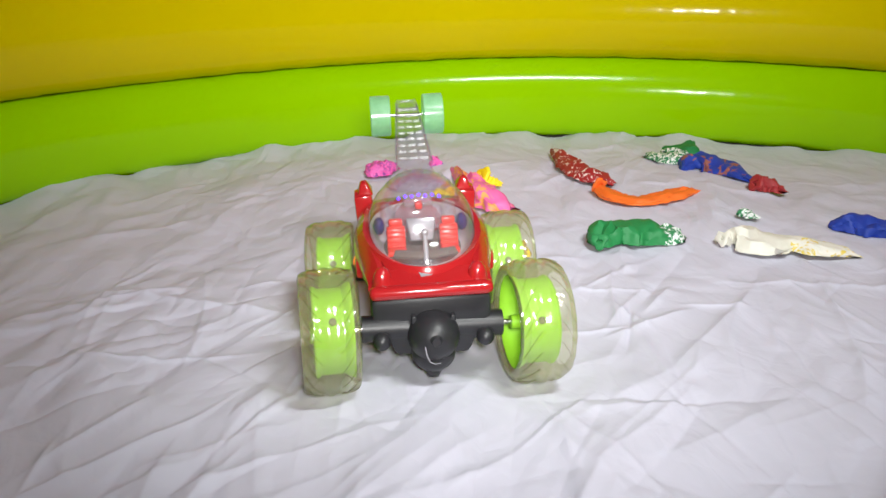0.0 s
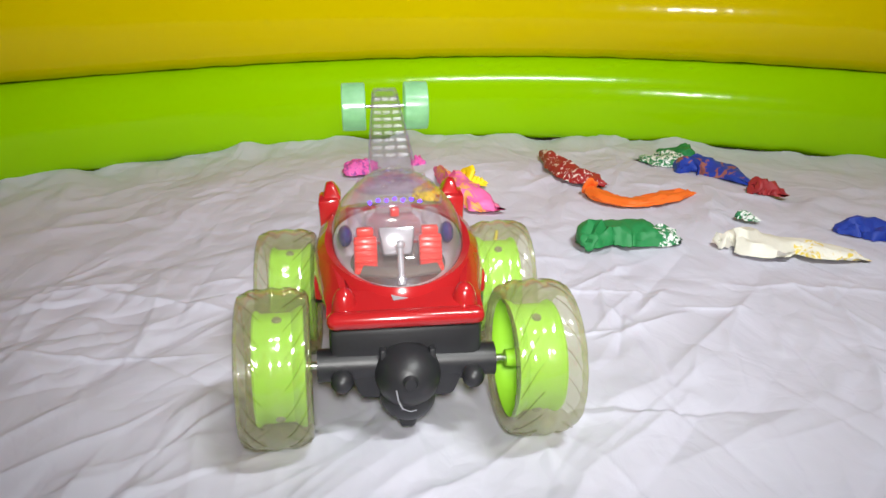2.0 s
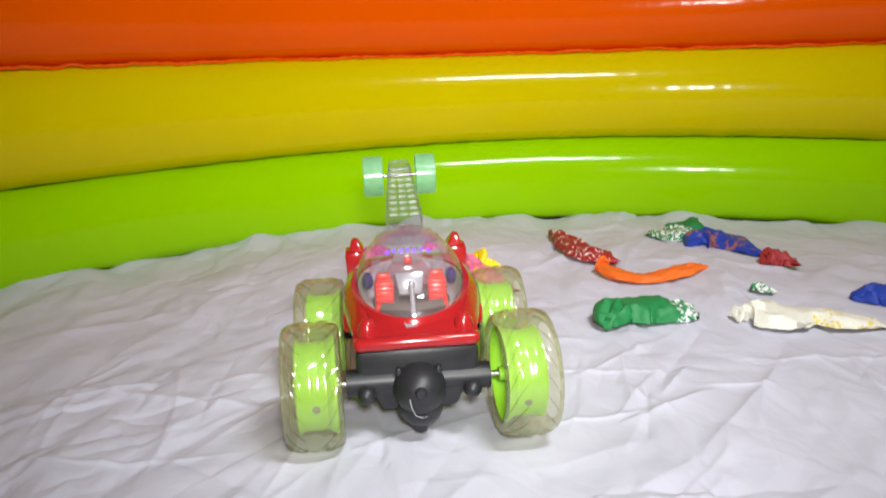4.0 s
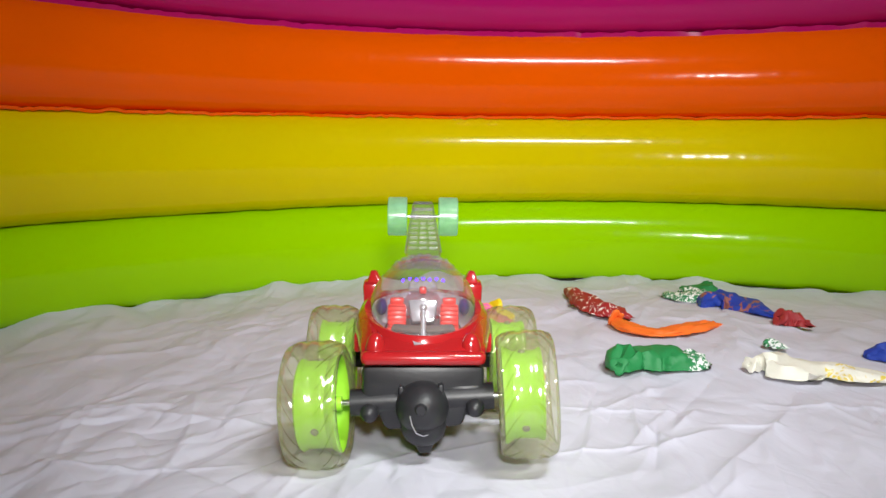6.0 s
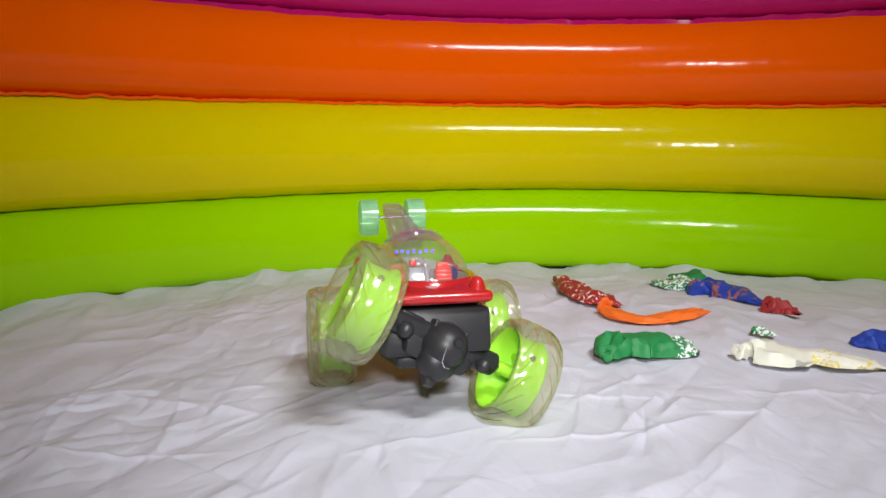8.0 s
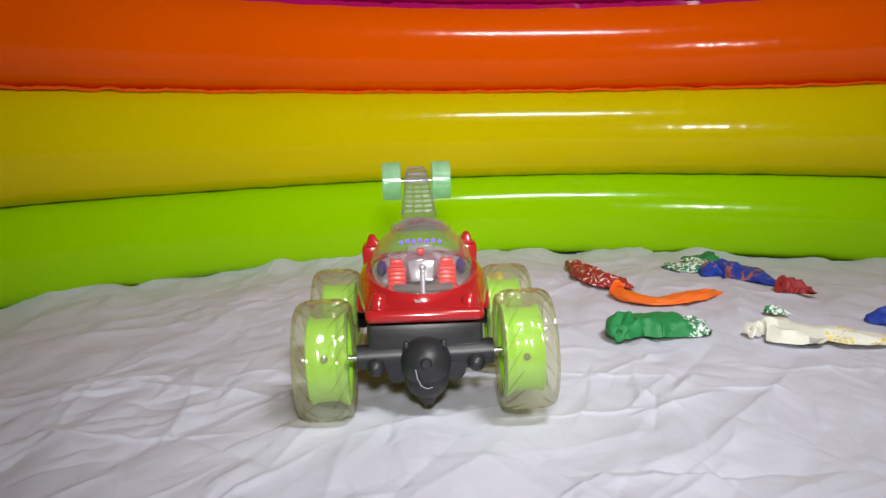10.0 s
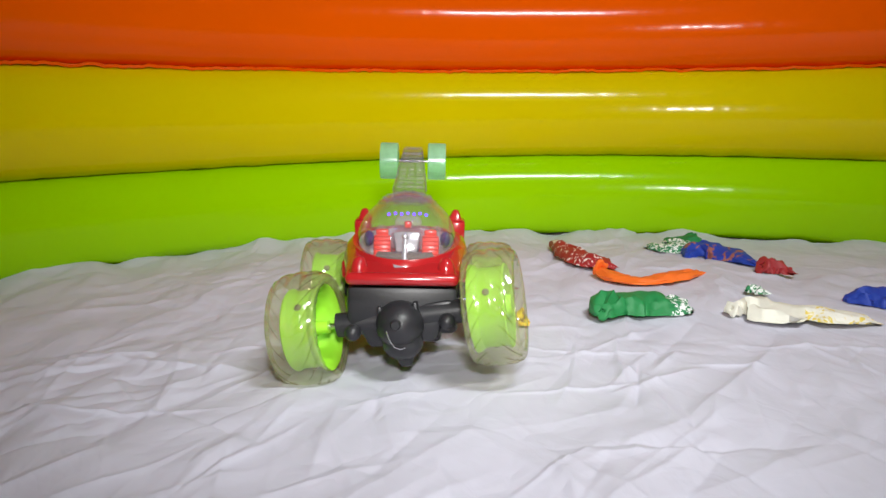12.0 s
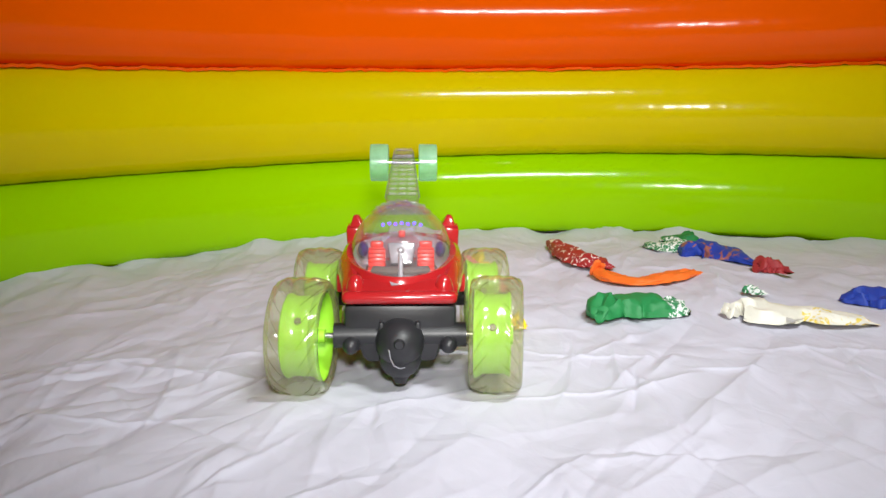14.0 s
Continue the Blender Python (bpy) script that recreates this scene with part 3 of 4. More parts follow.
def body():
    """The red shell: rows of sections from the bumper to the tail."""
    bm = bmesh.new()
    rows_in = ((-0.093, 0.053, 0.096, 0.106), (-0.086, 0.056, 0.095, 0.109), (-0.070, 0.056, 0.094, 0.115), (-0.045, 0.060, 0.092, 0.121), (-0.015, 0.066, 0.091, 0.126), (0.02, 0.069, 0.090, 0.129), (0.06, 0.068, 0.090, 0.131), (0.10, 0.062, 0.092, 0.131), (0.130, 0.050, 0.095, 0.127), (0.142, 0.038, 0.100, 0.119))
    rows = []
    for y, w, z0, z1 in rows_in:
        low = 0.104 if -0.06 < y < 0.09 else z1
        sec = ((w - 0.006, z0), (w, z0 + 0.004), (w + 0.001, (z0 + z1) / 2), (w - 0.003, z1 - 0.007), (w - 0.010, z1 - 0.001), (w - 0.015, z1 - 0.002), (w * 0.68, low), (0, low))
        pts = [(-x, z) for x, z in sec] + [(x, z) for x, z in sec[-2::-1]]
        rows.append([bm.verts.new((x, y, z)) for x, z in pts])
    for a, b in zip(rows, rows[1:]):
        for j in range(len(a)):
            k = (j + 1) % len(a)
            bm.faces.new((a[j], a[k], b[k], b[j]))
    bm.faces.new(rows[0])
    bm.faces.new(rows[-1][::-1])
    bmesh.ops.recalc_face_normals(bm, faces=bm.faces)
    ob = part("body_shell", bm, M_RED, car, "glossy red plastic shell")
    # rim that holds the dome
    bm = bmesh.new()
    n = 56
    rings = []
    for i in range(n):
        t = 2 * math.pi * i / n
        y = 0.016 + 0.089 * math.sin(t)
        x = 0.0545 * math.cos(t)
        z = dome_base(y)
        nx, ny = math.cos(t), math.sin(t) * 0.6
        rings.append([bm.verts.new((x + nx * a, y + ny * a, z + b)) for a, b in ((-0.001, -0.006), (0.0115, -0.013), (0.0112, -0.005), (0.005, 0.0020), (-0.001, 0.001))])
    for i in range(n):
        a, b = rings[i], rings[(i + 1) % n]
        for j in range(5):
            bm.faces.new((a[j], b[j], b[(j + 1) % 5], a[(j + 1) % 5]))
    bmesh.ops.recalc_face_normals(bm, faces=bm.faces)
    part("dome_rim", bm, M_RED, car)
    bm = bmesh.new()
    add_box(bm, (0.113, 0.015, 0.0125), (0, -0.0915, 0.1015), 0.0058, segments=3)
    part("bumper", bm, M_RED, car)
    for s in (-1, 1):
        bm = bmesh.new()
        add_lathe(bm, ((0.0001, -0.004), (0.0098, -0.004), (0.0090, 0.004), (0.0074, 0.010), (0.0048, 0.0145), (0.0001, 0.0165)), 18, centre=(s * 0.0435, -0.080, 0.106))
        part("bumper_horn", bm, M_RED, car)
        bm = bmesh.new()
        add_box(bm, (0.022, 0.032, 0.034), (s * 0.0570, 0.117, 0.123), 0.003, Euler((0.10, s * 0.08, 0)).to_matrix(), taper=0.88)
        add_box(bm, (0.0185, 0.027, 0.014), (s * 0.0560, 0.119, 0.1445), 0.0020, Euler((0.12, s * 0.10, 0)).to_matrix(), taper=0.36)
        part("tail_fin", bm, M_RED, car)
        bm = bmesh.new()
        add_box(bm, (0.010, 0.10, 0.020), (s * 0.064, 0.03, 0.098), 0.004)
        part("side_skirt", bm, M_RED, car)
    # printed patch on the bonnet
    bm = bmesh.new()
    add_box(bm, (0.011, 0.007, 0.0006), (-0.004, -0.078, 0.1128), 0, Euler((radians(20), 0, 0.3)).to_matrix())
    part("sticker", bm, M_SILVER, car, "pale worn sticker")
    # black chassis
    bm = bmesh.new()
    add_box(bm, (0.112, 0.180, 0.048), (0, 0.006, 0.068), 0.006)
    add_box(bm, (0.08, 0.15, 0.02), (0, 0.01, 0.040), 0.006)
    part("chassis", bm, M_BLACK, car, "black plastic chassis")
    bm = bmesh.new()
    add_rod(bm, (-0.075, WB, WR), (0.075, WB, WR), 0.010, 16)
    part("rear_axle", bm, M_BLACK, car)


def dome_base(y):
    return 0.1165 + 0.014 * min(1.0, max(0.0, (y + 0.072) / 0.11))


DOME_TOP = 0.1755


def dome_height(x, y):
    """Height of the dome over a point of the plan."""
    lo, hi = 0.0, math.pi / 2
    for _ in range(24):
        p = (lo + hi) / 2
        c = math.cos(p) + 1e-6
        if (x / (0.0545 * c)) ** 2 + ((y - 0.016 - 0.016 * math.sin(p)) / (0.089 * c)) ** 2 < 1:
            lo = p
        else:
            hi = p
    return dome_base(y) * (1 - math.sin(lo)) + DOME_TOP * math.sin(lo)


def dome():
    bm = bmesh.new()
    n, m = 56, 18
    rows = []
    for j in range(m):
        p = (math.pi / 2) * j / (m - 1)
        row = []
        for i in range(n):
            t = 2 * math.pi * i / n
            c = math.cos(p) if j < m - 1 else 0.02
            y = 0.016 + 0.089 * math.sin(t) * c + 0.016 * math.sin(p)
            x = 0.0545 * math.cos(t) * c
            row.append(bm.verts.new((x, y, dome_base(0.016 + 0.089 * math.sin(t)) * (1 - math.sin(p)) + DOME_TOP * math.sin(p))))
        rows.append(row)
    for a, b in zip(rows, rows[1:]):
        for i in range(n):
            k = (i + 1) % n
            bm.faces.new((a[i], a[k], b[k], b[i]))
    bm.faces.new(rows[-1])
    bmesh.ops.recalc_face_normals(bm, faces=bm.faces)
    d = part("dome", bm, M_DOME, car, "clear plastic dome")
    # dimpled clear cap over the dome's top, which carries the arm; its lilac paints lamp glow
    bm = bmesh.new()
    rows, n = [], 40
    for j in range(8):
        k = max(1 - j / 7, 0.01)
        row = []
        for i in range(n):
            t = 2 * math.pi * i / n
            x, y = 0.0325 * math.cos(t) * k, 0.035 + 0.043 * math.sin(t) * k
            row.append(bm.verts.new((x, y, dome_height(x, y) + 0.0008 + 0.0030 * math.sqrt(1 - k * k))))
        rows.append(row)
    for a, b in zip(rows, rows[1:]):
        for i in range(n):
            bm.faces.new((a[i], a[(i + 1) % n], b[(i + 1) % n], b[i]))
    bm.faces.new(rows[-1])
    bmesh.ops.recalc_face_normals(bm, faces=bm.faces)
    cap = part("dome_cap", bm, M_CAP, car, "dimpled clear cap on the dome, tinted with the violet lamps' glow")
    for i in range(34):
        a, r = i * 2.4, math.sqrt((i + 0.5) / 34) * 0.92
        x, y = 0.0325 * r * math.cos(a), 0.035 + 0.043 * r * math.sin(a)
        bm = bmesh.new()
        add_ball(bm, (0, 0, 0), (0.0028, 0.0028, 0.0015), 10, 6)
        part("dimple", bm, M_DOME, cap).location = (x, y, dome_height(x, y) + 0.0012 + 0.0030 * math.sqrt(1 - r * r))
    bm = bmesh.new()
    rings = []
    for i in range(n):
        t = 2 * math.pi * i / n
        ring = []
        for ka, kz in ((1.0, 0.0), (1.035, 0.0), (1.035, 0.0016), (1.0, 0.0018)):
            x, y = 0.0325 * ka * math.cos(t), 0.035 + 0.043 * ka * math.sin(t)
            ring.append(bm.verts.new((x, y, dome_height(x, y) + 0.0004 + kz)))
        rings.append(ring)
    for i in range(n):
        a, b = rings[i], rings[(i + 1) % n]
        for j in range(4):
            bm.faces.new((a[j], b[j], b[(j + 1) % 4], a[(j + 1) % 4]))
    bmesh.ops.recalc_face_normals(bm, faces=bm.faces)
    part("cap_rim", bm, M_ARM, cap)


def cockpit():
    bm = bmesh.new()
    n = 40
    vs = [bm.verts.new((0.040 * math.cos(2 * math.pi * i / n), 0.014 + 0.060 * math.sin(2 * math.pi * i / n), 0.1065)) for i in range(n)]
    top = bm.faces.new(vs)
    bmesh.ops.inset_individual(bm, faces=[top], thickness=0.004, depth=-0.001)
    part("cockpit_floor", bm, M_TRAY, car, "grey plastic cockpit floor")
    bm = bmesh.new()
    rings = []
    for k in range(6):
        u = k / 5
        ring = []
        for i in range(n):
            t = 2 * math.pi * i / n
            y = 0.0155 + (0.0855 - 0.0260 * u) * math.sin(t)
            z = (dome_base(y) - 0.0005) * (1 - u) ** 2 + 0.1072 * (1 - (1 - u) ** 2)
            ring.append(bm.verts.new(((0.0525 - 0.0130 * u) * math.cos(t), y, z)))
        rings.append(ring)
    for a, b in zip(rings, rings[1:]):
        for i in range(n):
            bm.faces.new((a[i], a[(i + 1) % n], b[(i + 1) % n], b[i]))
    part("cockpit_tub", bm, M_TUB, car, "pale grey plastic tub under the dome")
    for s in (-1, 1):
        bm = bmesh.new()
        add_box(bm, (0.019, 0.009, 0.026), (0, 0, 0.013), 0.0025, Euler((radians(-14), 0, 0)).to_matrix())
        add_box(bm, (0.014, 0.008, 0.007), (0, 0.004, 0.029), 0.002)
        add_box(bm, (0.019, 0.018, 0.006), (0, -0.010, 0.003), 0.002)
        seat = part("seat", bm, M_SEAT, car, "red ribbed seat")
        seat.location = (s * 0.0265, 0.004, 0.1068)
        for k in range(5):
            bm = bmesh.new()
            add_box(bm, (0.017, 0.002, 0.0022), (0, 0, 0), 0.0006, segments=1)
            rib = part("rib", bm, M_SEAT, seat)
            rib.location = (0, -0.0066 + 0.00112 * k, 0.0075 + 0.0045 * k)
        bm = bmesh.new()
        add_ball(bm, (0, 0, 0), (0.006, 0.012, 0.009), 12, 8)
        b = part("side_pod", bm, M_NAVY, car)
        b.location = (s * 0.043, 0.030, 0.126)
    bm = bmesh.new()
    add_box(bm, (0.024, 0.010, 0.024), (0, 0.022, 0.122), 0.003, Euler((radians(-25), 0, 0)).to_matrix(), taper=1.3)
    add_box(bm, (0.026, 0.016, 0.008), (0, 0.030, 0.112), 0.003)
    part("console", bm, M_SILVER, car, "silver centre console")
    bm = bmesh.new()
    add_box(bm, (0.058, 0.030, 0.026), (0, 0.064, 0.124), 0.006, taper=0.86)
    add_box(bm, (0.034, 0.024, 0.012), (0, 0.062, 0.1435), 0.004, taper=0.8)
    for x in (-0.033, 0.033):
        add_rod(bm, (x, 0.040, 0.124), (x, 0.078, 0.128), 0.0085, 14)
    part("engine_cover", bm, M_COVER, car, "milky clear engine cover")
    bm = bmesh.new()
    add_box(bm, (0.008, 0.008, 0.008), (0, 0.050, 0.140), 0.002)
    part("lamp_holder", bm, M_SEAT, car)
    for s in (-1, 1):
        bm = bmesh.new()
        add_box(bm, (0.030, 0.010, 0.004), (0, 0, 0), 0.0015)
        w = part("dashboard_vane", bm, M_TRAY, car)
        w.matrix_local = pose(s * 0.016, -0.036, 0.1165, 24, 0, s * 18)
    # a clear plastic lever; the silver stands in for its glints
    bm = bmesh.new()
    add_rod(bm, (0, -0.044, 0.108), (0, -0.030, 0.136), 0.0030, 12, 0.0022)
    add_ball(bm, (0, -0.030, 0.136), (0.0038, 0.0038, 0.0038), 12, 8)
    part("gear_lever", bm, M_SILVER, car, "clear lever, silvered to paint its glints")
    for k in range(7):
        x = -0.021 + 0.007 * k
        bm = bmesh.new()
        add_ball(bm, (0, 0, 0), (0.0016, 0.0016, 0.0016), 8, 6)
        part("led", bm, M_VIOLET, car, "lit violet lamp").location = (x, 0.040 - 14 * x * x, 0.153 + 0.001 * (k % 2))


ARM_A, ARM_B = Vector((0, 0.078, 0.166)), Vector((0, 0.207, 0.2200))


def tail():
    d = ARM_B - ARM_A
    tilt = math.atan2(d.z, d.y)
    bm = bmesh.new()
    rows = []
    for u in (0, 0.08, 0.5, 0.94, 1.0):
        w = 0.0205 - 0.0088 * u - (0.003 if u in (0, 1) else 0)
        h = 0.0075 - 0.002 * u
        y = u * d.length
        rows.append([bm.verts.new((x, y, z)) for x, z in ((-w, -h), (w, -h), (w, h * 0.7), (w * 0.88, h), (-w * 0.88, h), (-w, h * 0.7))])
    for a, b in zip(rows, rows[1:]):
        for j in range(6):
            bm.faces.new((a[j], a[(j + 1) % 6], b[(j + 1) % 6], b[j]))
    bm.faces.new(rows[0][::-1])
    bm.faces.new(rows[-1])
    bmesh.ops.recalc_face_normals(bm, faces=bm.faces)
    arm = part("tail_arm", bm, M_ARM, car, "clear ribbed tail arm")
    arm.matrix_local = Matrix.Translation(ARM_A) @ pose(0, 0, 0, math.degrees(tilt), 0, 0)
    for r in range(9):
        u = 0.14 + 0.088 * r
        w = 0.0205 - 0.0088 * u
        for c in (-1, 0, 1):
            bm = bmesh.new()
            add_box(bm, (w * 0.50, 0.0030, 0.0034), (0, 0, 0), 0.0005, segments=1)
            st = part("step", bm, M_STUD, arm)
            st.matrix_local = pose(c * w * 0.60, u * d.length, 0.0078 - 0.002 * u, 38)
    # lilac on the bars and beads paints the glow that reaches the arm
    for u, wide in ((0.985, 0.0235), (0.86, 0.0262)):
        bm = bmesh.new()
        add_box(bm, (wide, 0.0040, 0.0030), (0, 0, 0), 0.001, segments=1)
        part("cross_bar", bm, M_CAP, arm, "clear cross bar tinted with the violet lamps' glow").matrix_local = pose(0, u * d.length, 0.0080 - 0.002 * u)
    for s in (-1, 1):
        bm = bmesh.new()
        add_rod(bm, (s * 0.0200, 0.012, 0.0066), (s * 0.0118, d.length - 0.004, 0.0052), 0.0011, 8)
        part("edge_bead", bm, M_CAP, arm)
    bm = bmesh.new()
    add_rod(bm, (-0.036, 0, 0), (0.036, 0, 0), 0.0016, 10)
    part("tail_axle", bm, M_STEEL, car).location = (0, 0.2066, 0.2076)
    for s in (-1, 1):
        bm = bmesh.new()
        add_lathe(bm, ((0.004, -0.0118), (0.0228, -0.0118), (0.0240, -0.0108), (0.0242, 0), (0.0240, 0.0108), (0.0228, 0.0118), (0.004, 0.0118)), 40, "X")
        part("tail_wheel", bm, M_MINT_CLEAR, car, "pale mint rubber tail wheel").location = (s * 0.0315, 0.2066, 0.2076)


def wheel():
    """A lime hub in a clear tyre, its axle along x, the open side towards +x."""
    bm = bmesh.new()
    add_lathe(bm, ((0.0425, 0.0205), (0.0445, 0.0215), (0.0445, 0.0195), (0.0425, 0.016), (0.0400, 0.013), (0.0400, -0.009), (0.0415, -0.011), (0.0425, -0.013), (0.0415, -0.0145), (0.037, -0.0135), (0.012, -0.012), (0.010, -0.017), (0.0001, -0.017), (0.0001, -0.008), (0.012, -0.008), (0.036, -0.010), (0.0380, -0.007), (0.0380, 0.012), (0.0405, 0.0165)), 48, "X", closed=True)
    w = mesh_object("wheel", bm, M_LIME)
    tagged(w, "lime green plastic hub")
    bm = bmesh.new()
    add_rod(bm, (-0.016, 0, 0), (0.022, 0, 0), 0.0085, 14, 0.0065)
    part("hub_boss", bm, M_LIME, w)
    for k in range(5):
        bm = bmesh.new()
        a = 2 * math.pi * k / 5
        add_box(bm, (0.006, 0.008, 0.034), (0, 0, 0), 0.0015)
        sp = part("spoke", bm, M_LIME, w)
        sp.matrix_local = pose(-0.006, 0, 0, math.degrees(a), 0, 0) @ pose(0, 0, 0.022)
    # three see-through holes in the barrel, drawn as grey discs
    for k in range(3):
        bm = bmesh.new()
        add_lathe(bm, ((0.0001, 0.002), (0.0028, 0.002), (0.0036, 0.001), (0.0036, 0.0), (0.0001, 0.0)), 14)
        hole_disc = part("hole_disc", bm, M_HOLE, w, "see-through hole in the hub, drawn as a grey disc")
        hole_disc.matrix_local = pose(0.003, 0, 0, 54 + 120 * k, 0, 0) @ pose(0, 0, 0.0398)
    bm = bmesh.new()
    seg, rows = 144, []
    prof = [(0.0448, -0.0238), (0.0475, -0.0256), (0.0510, -0.0262), (0.0540, -0.0248)]
    for k in range(33):
        x = -0.0232 + 0.0464 * k / 32
        prof.append((0.0586 - 0.0034 * abs(x / 0.0232) ** 3 + 0.0007 * math.cos(x * 2 * math.pi / 0.0145 + 0.6), x))
    prof += [(0.0540, 0.0248), (0.0510, 0.0262), (0.0475, 0.0256), (0.0448, 0.0238)]
    for i in range(seg):
        t = 2 * math.pi * i / seg
        row = []
        for r, x in prof:
            c, q = math.cos(t), math.sin(t)
            u = abs(x) / 0.0232
            wave = noise.noise((x * 70, c * 4.2, q * 4.2)) * 0.0006 + noise.noise((x * 190, c * 11, q * 11)) * 0.00028
            side = 0.5 if x > 0 else 0.0
            ph = ((t + 0.42 * u * u + 0.1 * u) / (2 * math.pi) * 18 + side) % 1.0
            cut = math.exp(-(((ph - 0.5) / 0.09) ** 2)) * min(1.0, max(0.0, (u - 0.30) / 0.3)) * 0.0016
            r = r + wave - cut
            row.append(bm.verts.new((x, r * c, r * q)))
        rows.append(row)
    for i in range(seg):
        a, b = rows[i], rows[(i + 1) % seg]
        for j in range(len(prof) - 1):
            bm.faces.new((a[j], b[j], b[j + 1], a[j + 1]))
    bmesh.ops.recalc_face_normals(bm, faces=bm.faces)
    part("tyre", bm, M_TYRE, w, "clear vinyl tyre")
    # the swept tread grooves: strips tinted for dark refracted edges, from the shoulder towards the middle
    bm = bmesh.new()
    for k in range(18):
        for s in (-1, 1):
            t0 = 2 * math.pi * (k + 0.5 - (0.5 if s > 0 else 0)) / 18
            prev = None
            for i in range(8):
                u = 0.34 + 0.70 * i / 7
                x = s * 0.0232 * u
                r = 0.0590 - 0.0034 * u ** 3 if u < 1 else 0.0553
                t = t0 - 0.42 * u * u - 0.1 * u
                h = 0.009 * (i / 7) * (1.15 - i / 7) * 2 + 0.003
                quad = [bm.verts.new((x, rr * math.cos(tt), rr * math.sin(tt))) for rr, tt in ((r - 0.0008, t - h), (r, t), (r - 0.0008, t + h))]
                if prev:
                    bm.faces.new((prev[0], prev[1], quad[1], quad[0]))
                    bm.faces.new((prev[1], prev[2], quad[2], quad[1]))
                prev = quad
    part("tread", bm, M_TREAD, w, "swept tread grooves with their dark refracted edges painted in")
    return w


def axle():
    """The swivelling front axle: a gear housing with two arms, built round its own pivot."""
    bm = bmesh.new()
    add_ball(bm, (0, -0.026, -0.004), (0.0245, 0.028, 0.024), 28, 18)
    add_ball(bm, (0, -0.026, -0.022), (0.021, 0.019, 0.019), 20, 12)
    add_rod(bm, (0, -0.020, -0.030), (0, -0.026, -0.048), 0.015, 18, 0.005)
    add_box(bm, (0.064, 0.030, 0.036), (0, 0.0, -0.004), 0.006)
    add_box(bm, (0.070, 0.018, 0.024), (0, -0.016, -0.014), 0.005, taper=1.25)
    for x in (-0.018, 0.018):
        add_box(bm, (0.005, 0.020, 0.030), (x, -0.022, 0.002), 0.002)
    ob = part("front_axle", bm, M_BLACK, car, "black swivelling front axle with gear housing")
    for s in (-1, 1):
        bm = bmesh.new()
        add_rod(bm, (s * 0.020, -0.016, 0), (s * 0.066, -0.0162, 0), 0.0125, 18)
        add_box(bm, (0.030, 0.020, 0.022), (s * 0.040, -0.014, 0.002), 0.004)
        part("axle_arm", bm, M_BLACK, ob)
        bm = bmesh.new()
        add_ball(bm, (s * 0.048, -0.032, -0.006), (0.0085, 0.0095, 0.0085), 14, 10)
        part("knob", bm, M_BLACK, ob)
        bm = bmesh.new()
        add_rod(bm, (s * 0.060, -0.0162, 0), (s * 0.085, -0.0162, 0), 0.003, 10)
        part("axle_pin", bm, M_STEEL, ob)
    bm = bmesh.new()
    add_rod(bm, (0, -0.052, 0.001), (0, -0.0555, 0.001), 0.006, 14, 0.004)
    part("nose_cap", bm, M_BLACK, ob)
    # a curved highlight on the gear housing, modelled as bent steel rods
    bm = bmesh.new()
    bends = ((-0.010, -0.0520, -0.004), (-0.0085, -0.0515, -0.013), (-0.0055, -0.0480, -0.0215), (0.0, -0.0460, -0.0250), (0.005, -0.0460, -0.0240))
    for a, b in zip(bends, bends[1:]):
        add_rod(bm, a, b, 0.0007, 6)
    part("housing_glint", bm, M_STEEL, ob, "curved glint on the housing, shaped as a thin wire")
    return ob


body()
dome()
cockpit()
tail()
front_axle = axle()
proto = wheel()
wheels = {}
for key, s, y in (("front_left", -1, -WB), ("front_right", 1, -WB), ("rear_left", -1, WB), ("rear_right", 1, WB)):
    w = proto if not wheels else copy_thing(proto, Matrix.Identity(4))
    w.parent = car
    wheels[key] = w
for key, led in (("rear_left", M_AMBER), ("rear_right", M_BLUE_LED)):
    bm = bmesh.new()
    add_ball(bm, (0, 0, 0), (0.003, 0.006, 0.006), 10, 6)
    part("led", bm, led, wheels[key], "small lit lamp in the hub").location = (0.026, 0.0, 0.012)


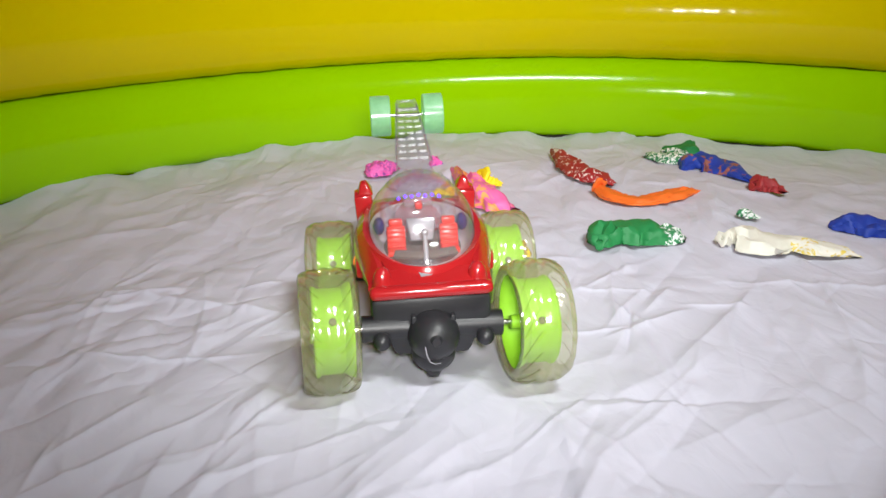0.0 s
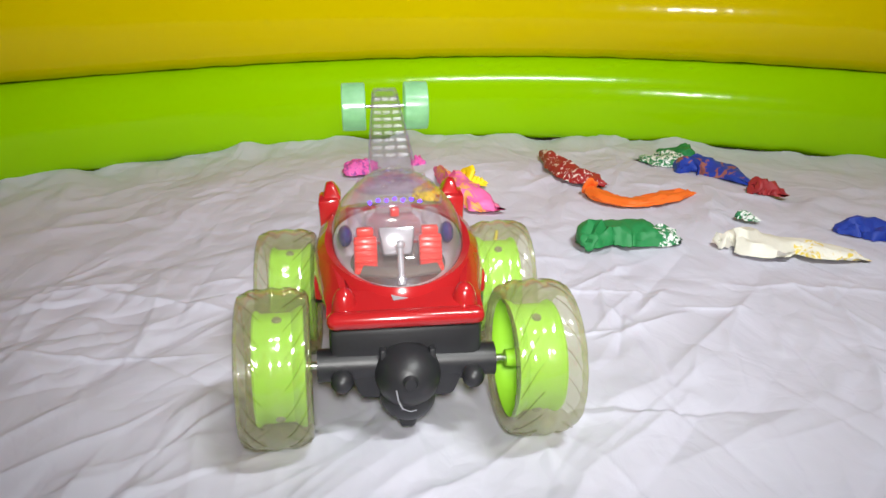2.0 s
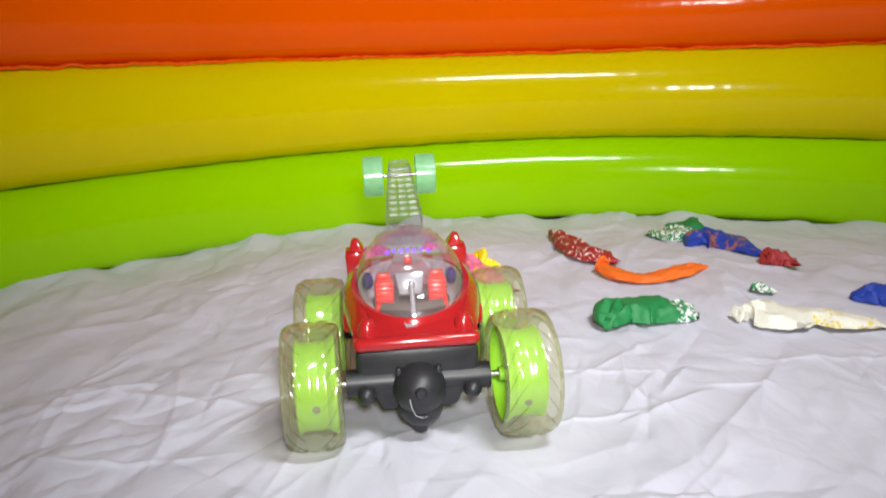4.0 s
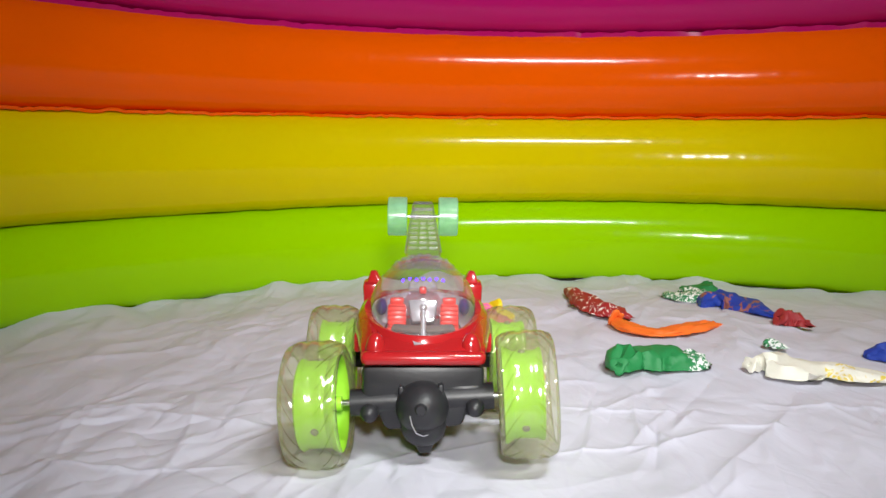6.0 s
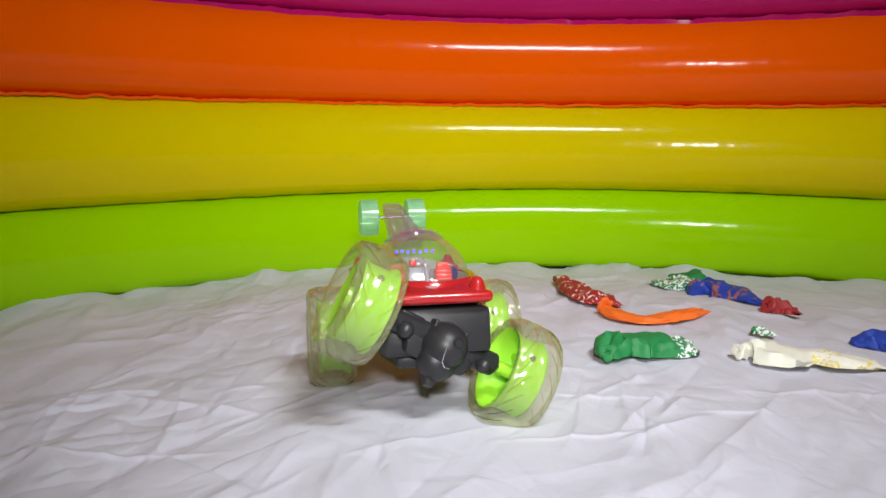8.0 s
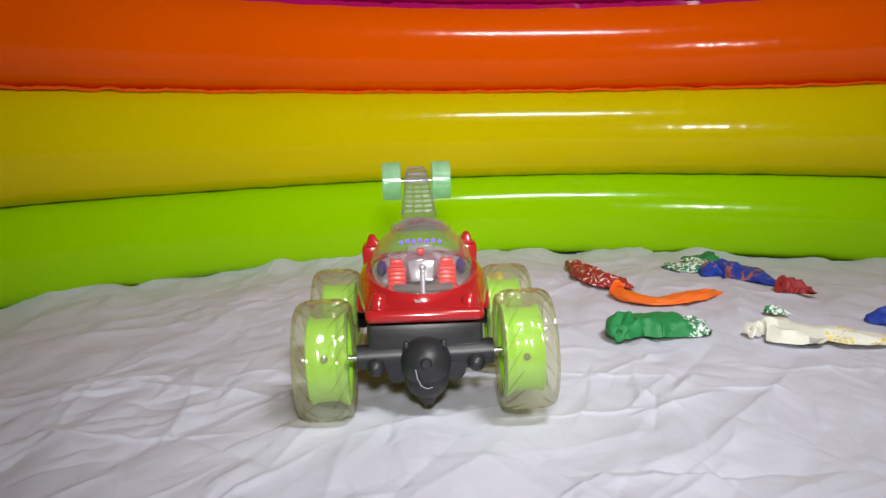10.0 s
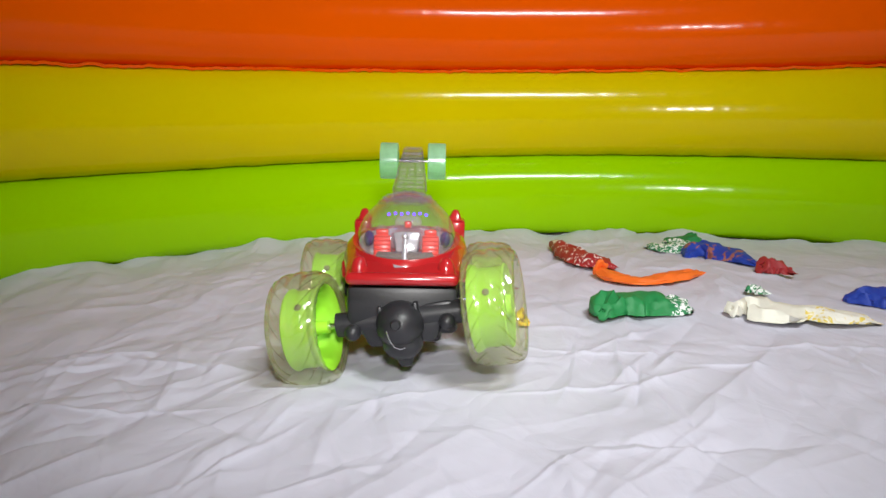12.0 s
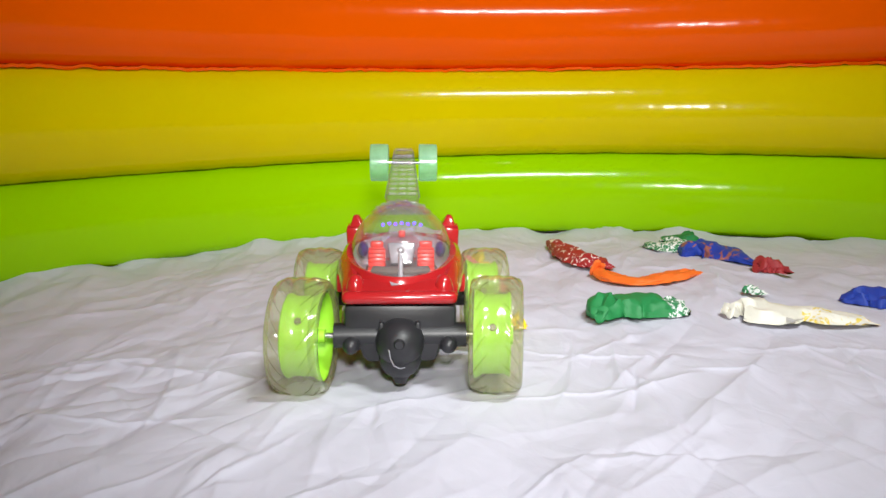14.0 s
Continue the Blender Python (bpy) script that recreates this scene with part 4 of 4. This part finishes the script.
# ---- what moves ----
# seconds; x, y, z of the car, its pitch, roll and yaw; the swing of the front axle; the steer of its wheels
MOVES = [
    (0, -0.0737, 0.6705, -0.0008, -1.2, -2, 3, 2, 4),
    (0.5, -0.07, 0.6795, -0.002, -0.6, -2.3, 2.5, 3.5, 3),
    (1, -0.0724, 0.672, 0, -0.5, -2.3, 2.6, 4.5, 2),
    (1.2, -0.07, 0.648, 0.002, -0.6, -2.2, 2.8, 4.5, 2),
    (1.35, -0.066, 0.572, 0.004, -1, -2, 3.2, 4.5, 2),
    (1.5, -0.0631, 0.4863, 0.005, -1.2, -1.7, 3.4, 4, 2),
    (1.8, -0.067, 0.567, 0.004, -1, -1.5, 3.2, 2, 2),
    (2, -0.0695, 0.5943, 0.003, -1, -1.4, 3.1, 1.3, 3),
    (2.5, -0.069, 0.6155, 0.0003, -0.4, -1.6, 2.1, 1.7, 3),
    (2.7, -0.073, 0.7, 0, -0.2, -1.3, 2.1, 0.5, 3),
    (3, -0.0769, 0.7457, -0.0001, 0, -1.2, 2.1, 0.1, 3),
    (3.5, -0.0769, 0.7457, -0.0002, -0.3, -1, 1.9, 0.6, 3),
    (4, -0.0767, 0.748, 0, -0.2, -1.2, 1.4, 0.7, 3),
    (4.2, -0.0769, 0.7465, 0, -0.3, -1.1, 1.5, 0.7, 3),
    (6.2, -0.083, 0.733, 0.002, -1.5, 0.6, -0.2, -6, -4),
    (6.3, -0.083, 0.7304, 0.006, -1.8, 0.8, 0, -8.9, -4),
    (6.4, -0.086, 0.745, 0.010, -3.4, 1, -1.2, -14, -4),
    (6.5, -0.0881, 0.7595, 0.012, -4.4, 1.1, -2.1, -17.5, -5),
    (6.6, -0.088, 0.759, 0.013, -4.6, 1.1, -2.3, -19, -5),
    (6.7, -0.086, 0.75, 0.009, -2.6, 0.6, -2.1, -11, -4),
    (6.8, -0.0845, 0.7455, 0.007, -1.6, 0.2, -2.1, -7, -4),
    (7.0, -0.0842, 0.7451, 0.006, -1.5, 0.1, -2.1, -6.5, -4),
    (7.3, -0.084, 0.748, 0.004, -1.2, -0.5, -1.2, -2, -4),
    (7.4, -0.0835, 0.755, 0.005, -1.2, -1.4, 0.4, 3, -2),
    (7.5, -0.0827, 0.7663, 0.004, -1.4, -2.3, 1.8, 10.5, 2),
    (7.6, -0.074, 0.785, 0.007, -7.0, -1.6, 5, 24, -5),
    (7.7, -0.070, 0.805, 0.012, -10.8, -0.8, 8.5, 29.5, -8),
    (7.8, -0.0665, 0.8080, 0.013, -11.8, -0.6, 9.5, 31, -8),
    (8.0, -0.0665, 0.8003, 0.012, -11.2, -0.6, 9.5, 30.5, -8),
    (8.1, -0.068, 0.794, 0.008, -8.4, -1.0, 8.6, 23, -6),
    (8.2, -0.0672, 0.7848, 0.004, -5.2, -1, 6.8, 12.9, 2),
    (8.3, -0.065, 0.772, 0.007, -3.8, -2.4, 5.5, 4, 0),
    (8.5, -0.0590, 0.7521, 0.007, -3.1, -4.0, 3.8, -3.8, 0),
    (8.7, -0.051, 0.7426, 0.006, -2.0, -4.2, 3.4, -3.5, -2),
    (9.3, -0.064, 0.755, 0.005, -1, -2, 1, -2.5, 0),
    (10.8, -0.0839, 0.794, -0.002, 0.5, 0, 1.6, -1, -1),
    (11.0, -0.0814, 0.7997, -0.002, -0.2, 0.7, -0.4, -3.2, -4),
    (11.5, -0.0853, 0.8141, 0.001, -0.7, 2.2, -3, -7.6, -5),
    (12.0, -0.0849, 0.8039, 0.003, -2.2, 1.2, -2.5, -10.5, -5),
    (12.2, -0.085, 0.8, 0.001, -1.2, 0.8, -1.8, -6, -5),
    (12.5, -0.0854, 0.7952, -0.002, -0.1, 0.4, -1.1, -0.3, -6),
    (13.0, -0.0857, 0.7944, -0.002, 0, 0.9, -0.9, -0.9, -6),
    (13.5, -0.0861, 0.7937, -0.002, 0, 0.9, -0.9, -0.9, -6),
    (14.0, -0.0857, 0.7955, -0.002, 0.1, 0.8, -1, -0.5, -6),
]


def motions():
    cars, axles, spins = [], [], {k: [] for k in wheels}
    roll_angle, last = 0.0, None
    for t, x, y, z, rx, ry, rz, swing, steer in MOVES:
        if last is not None:
            roll_angle += math.degrees((y - last) / WR)
        last = y
        cars.append((t, pose(x, y, z, rx, ry, rz)))
        a = Matrix.Translation(AXLE_PIVOT) @ Matrix.Rotation(radians(swing), 4, KING)
        axles.append((t, a))
        for key in wheels:
            s = -1 if "left" in key else 1
            turn = pose(0, 0, 0, -roll_angle, 0, 0) if s < 0 else pose(0, 0, 0, -roll_angle, 0, 0) @ pose(0, 0, 0, 0, 0, 180)
            if "front" in key:
                m = a @ pose(s * TRACK, -WB - AXLE_PIVOT.y, 0, 0, 0, steer) @ turn
            else:
                m = pose(s * TRACK, WB, WR) @ turn
            spins[key].append((t, m))
    walk(car, cars)
    walk(front_axle, axles)
    for key, w in wheels.items():
        walk(w, spins[key])


motions()
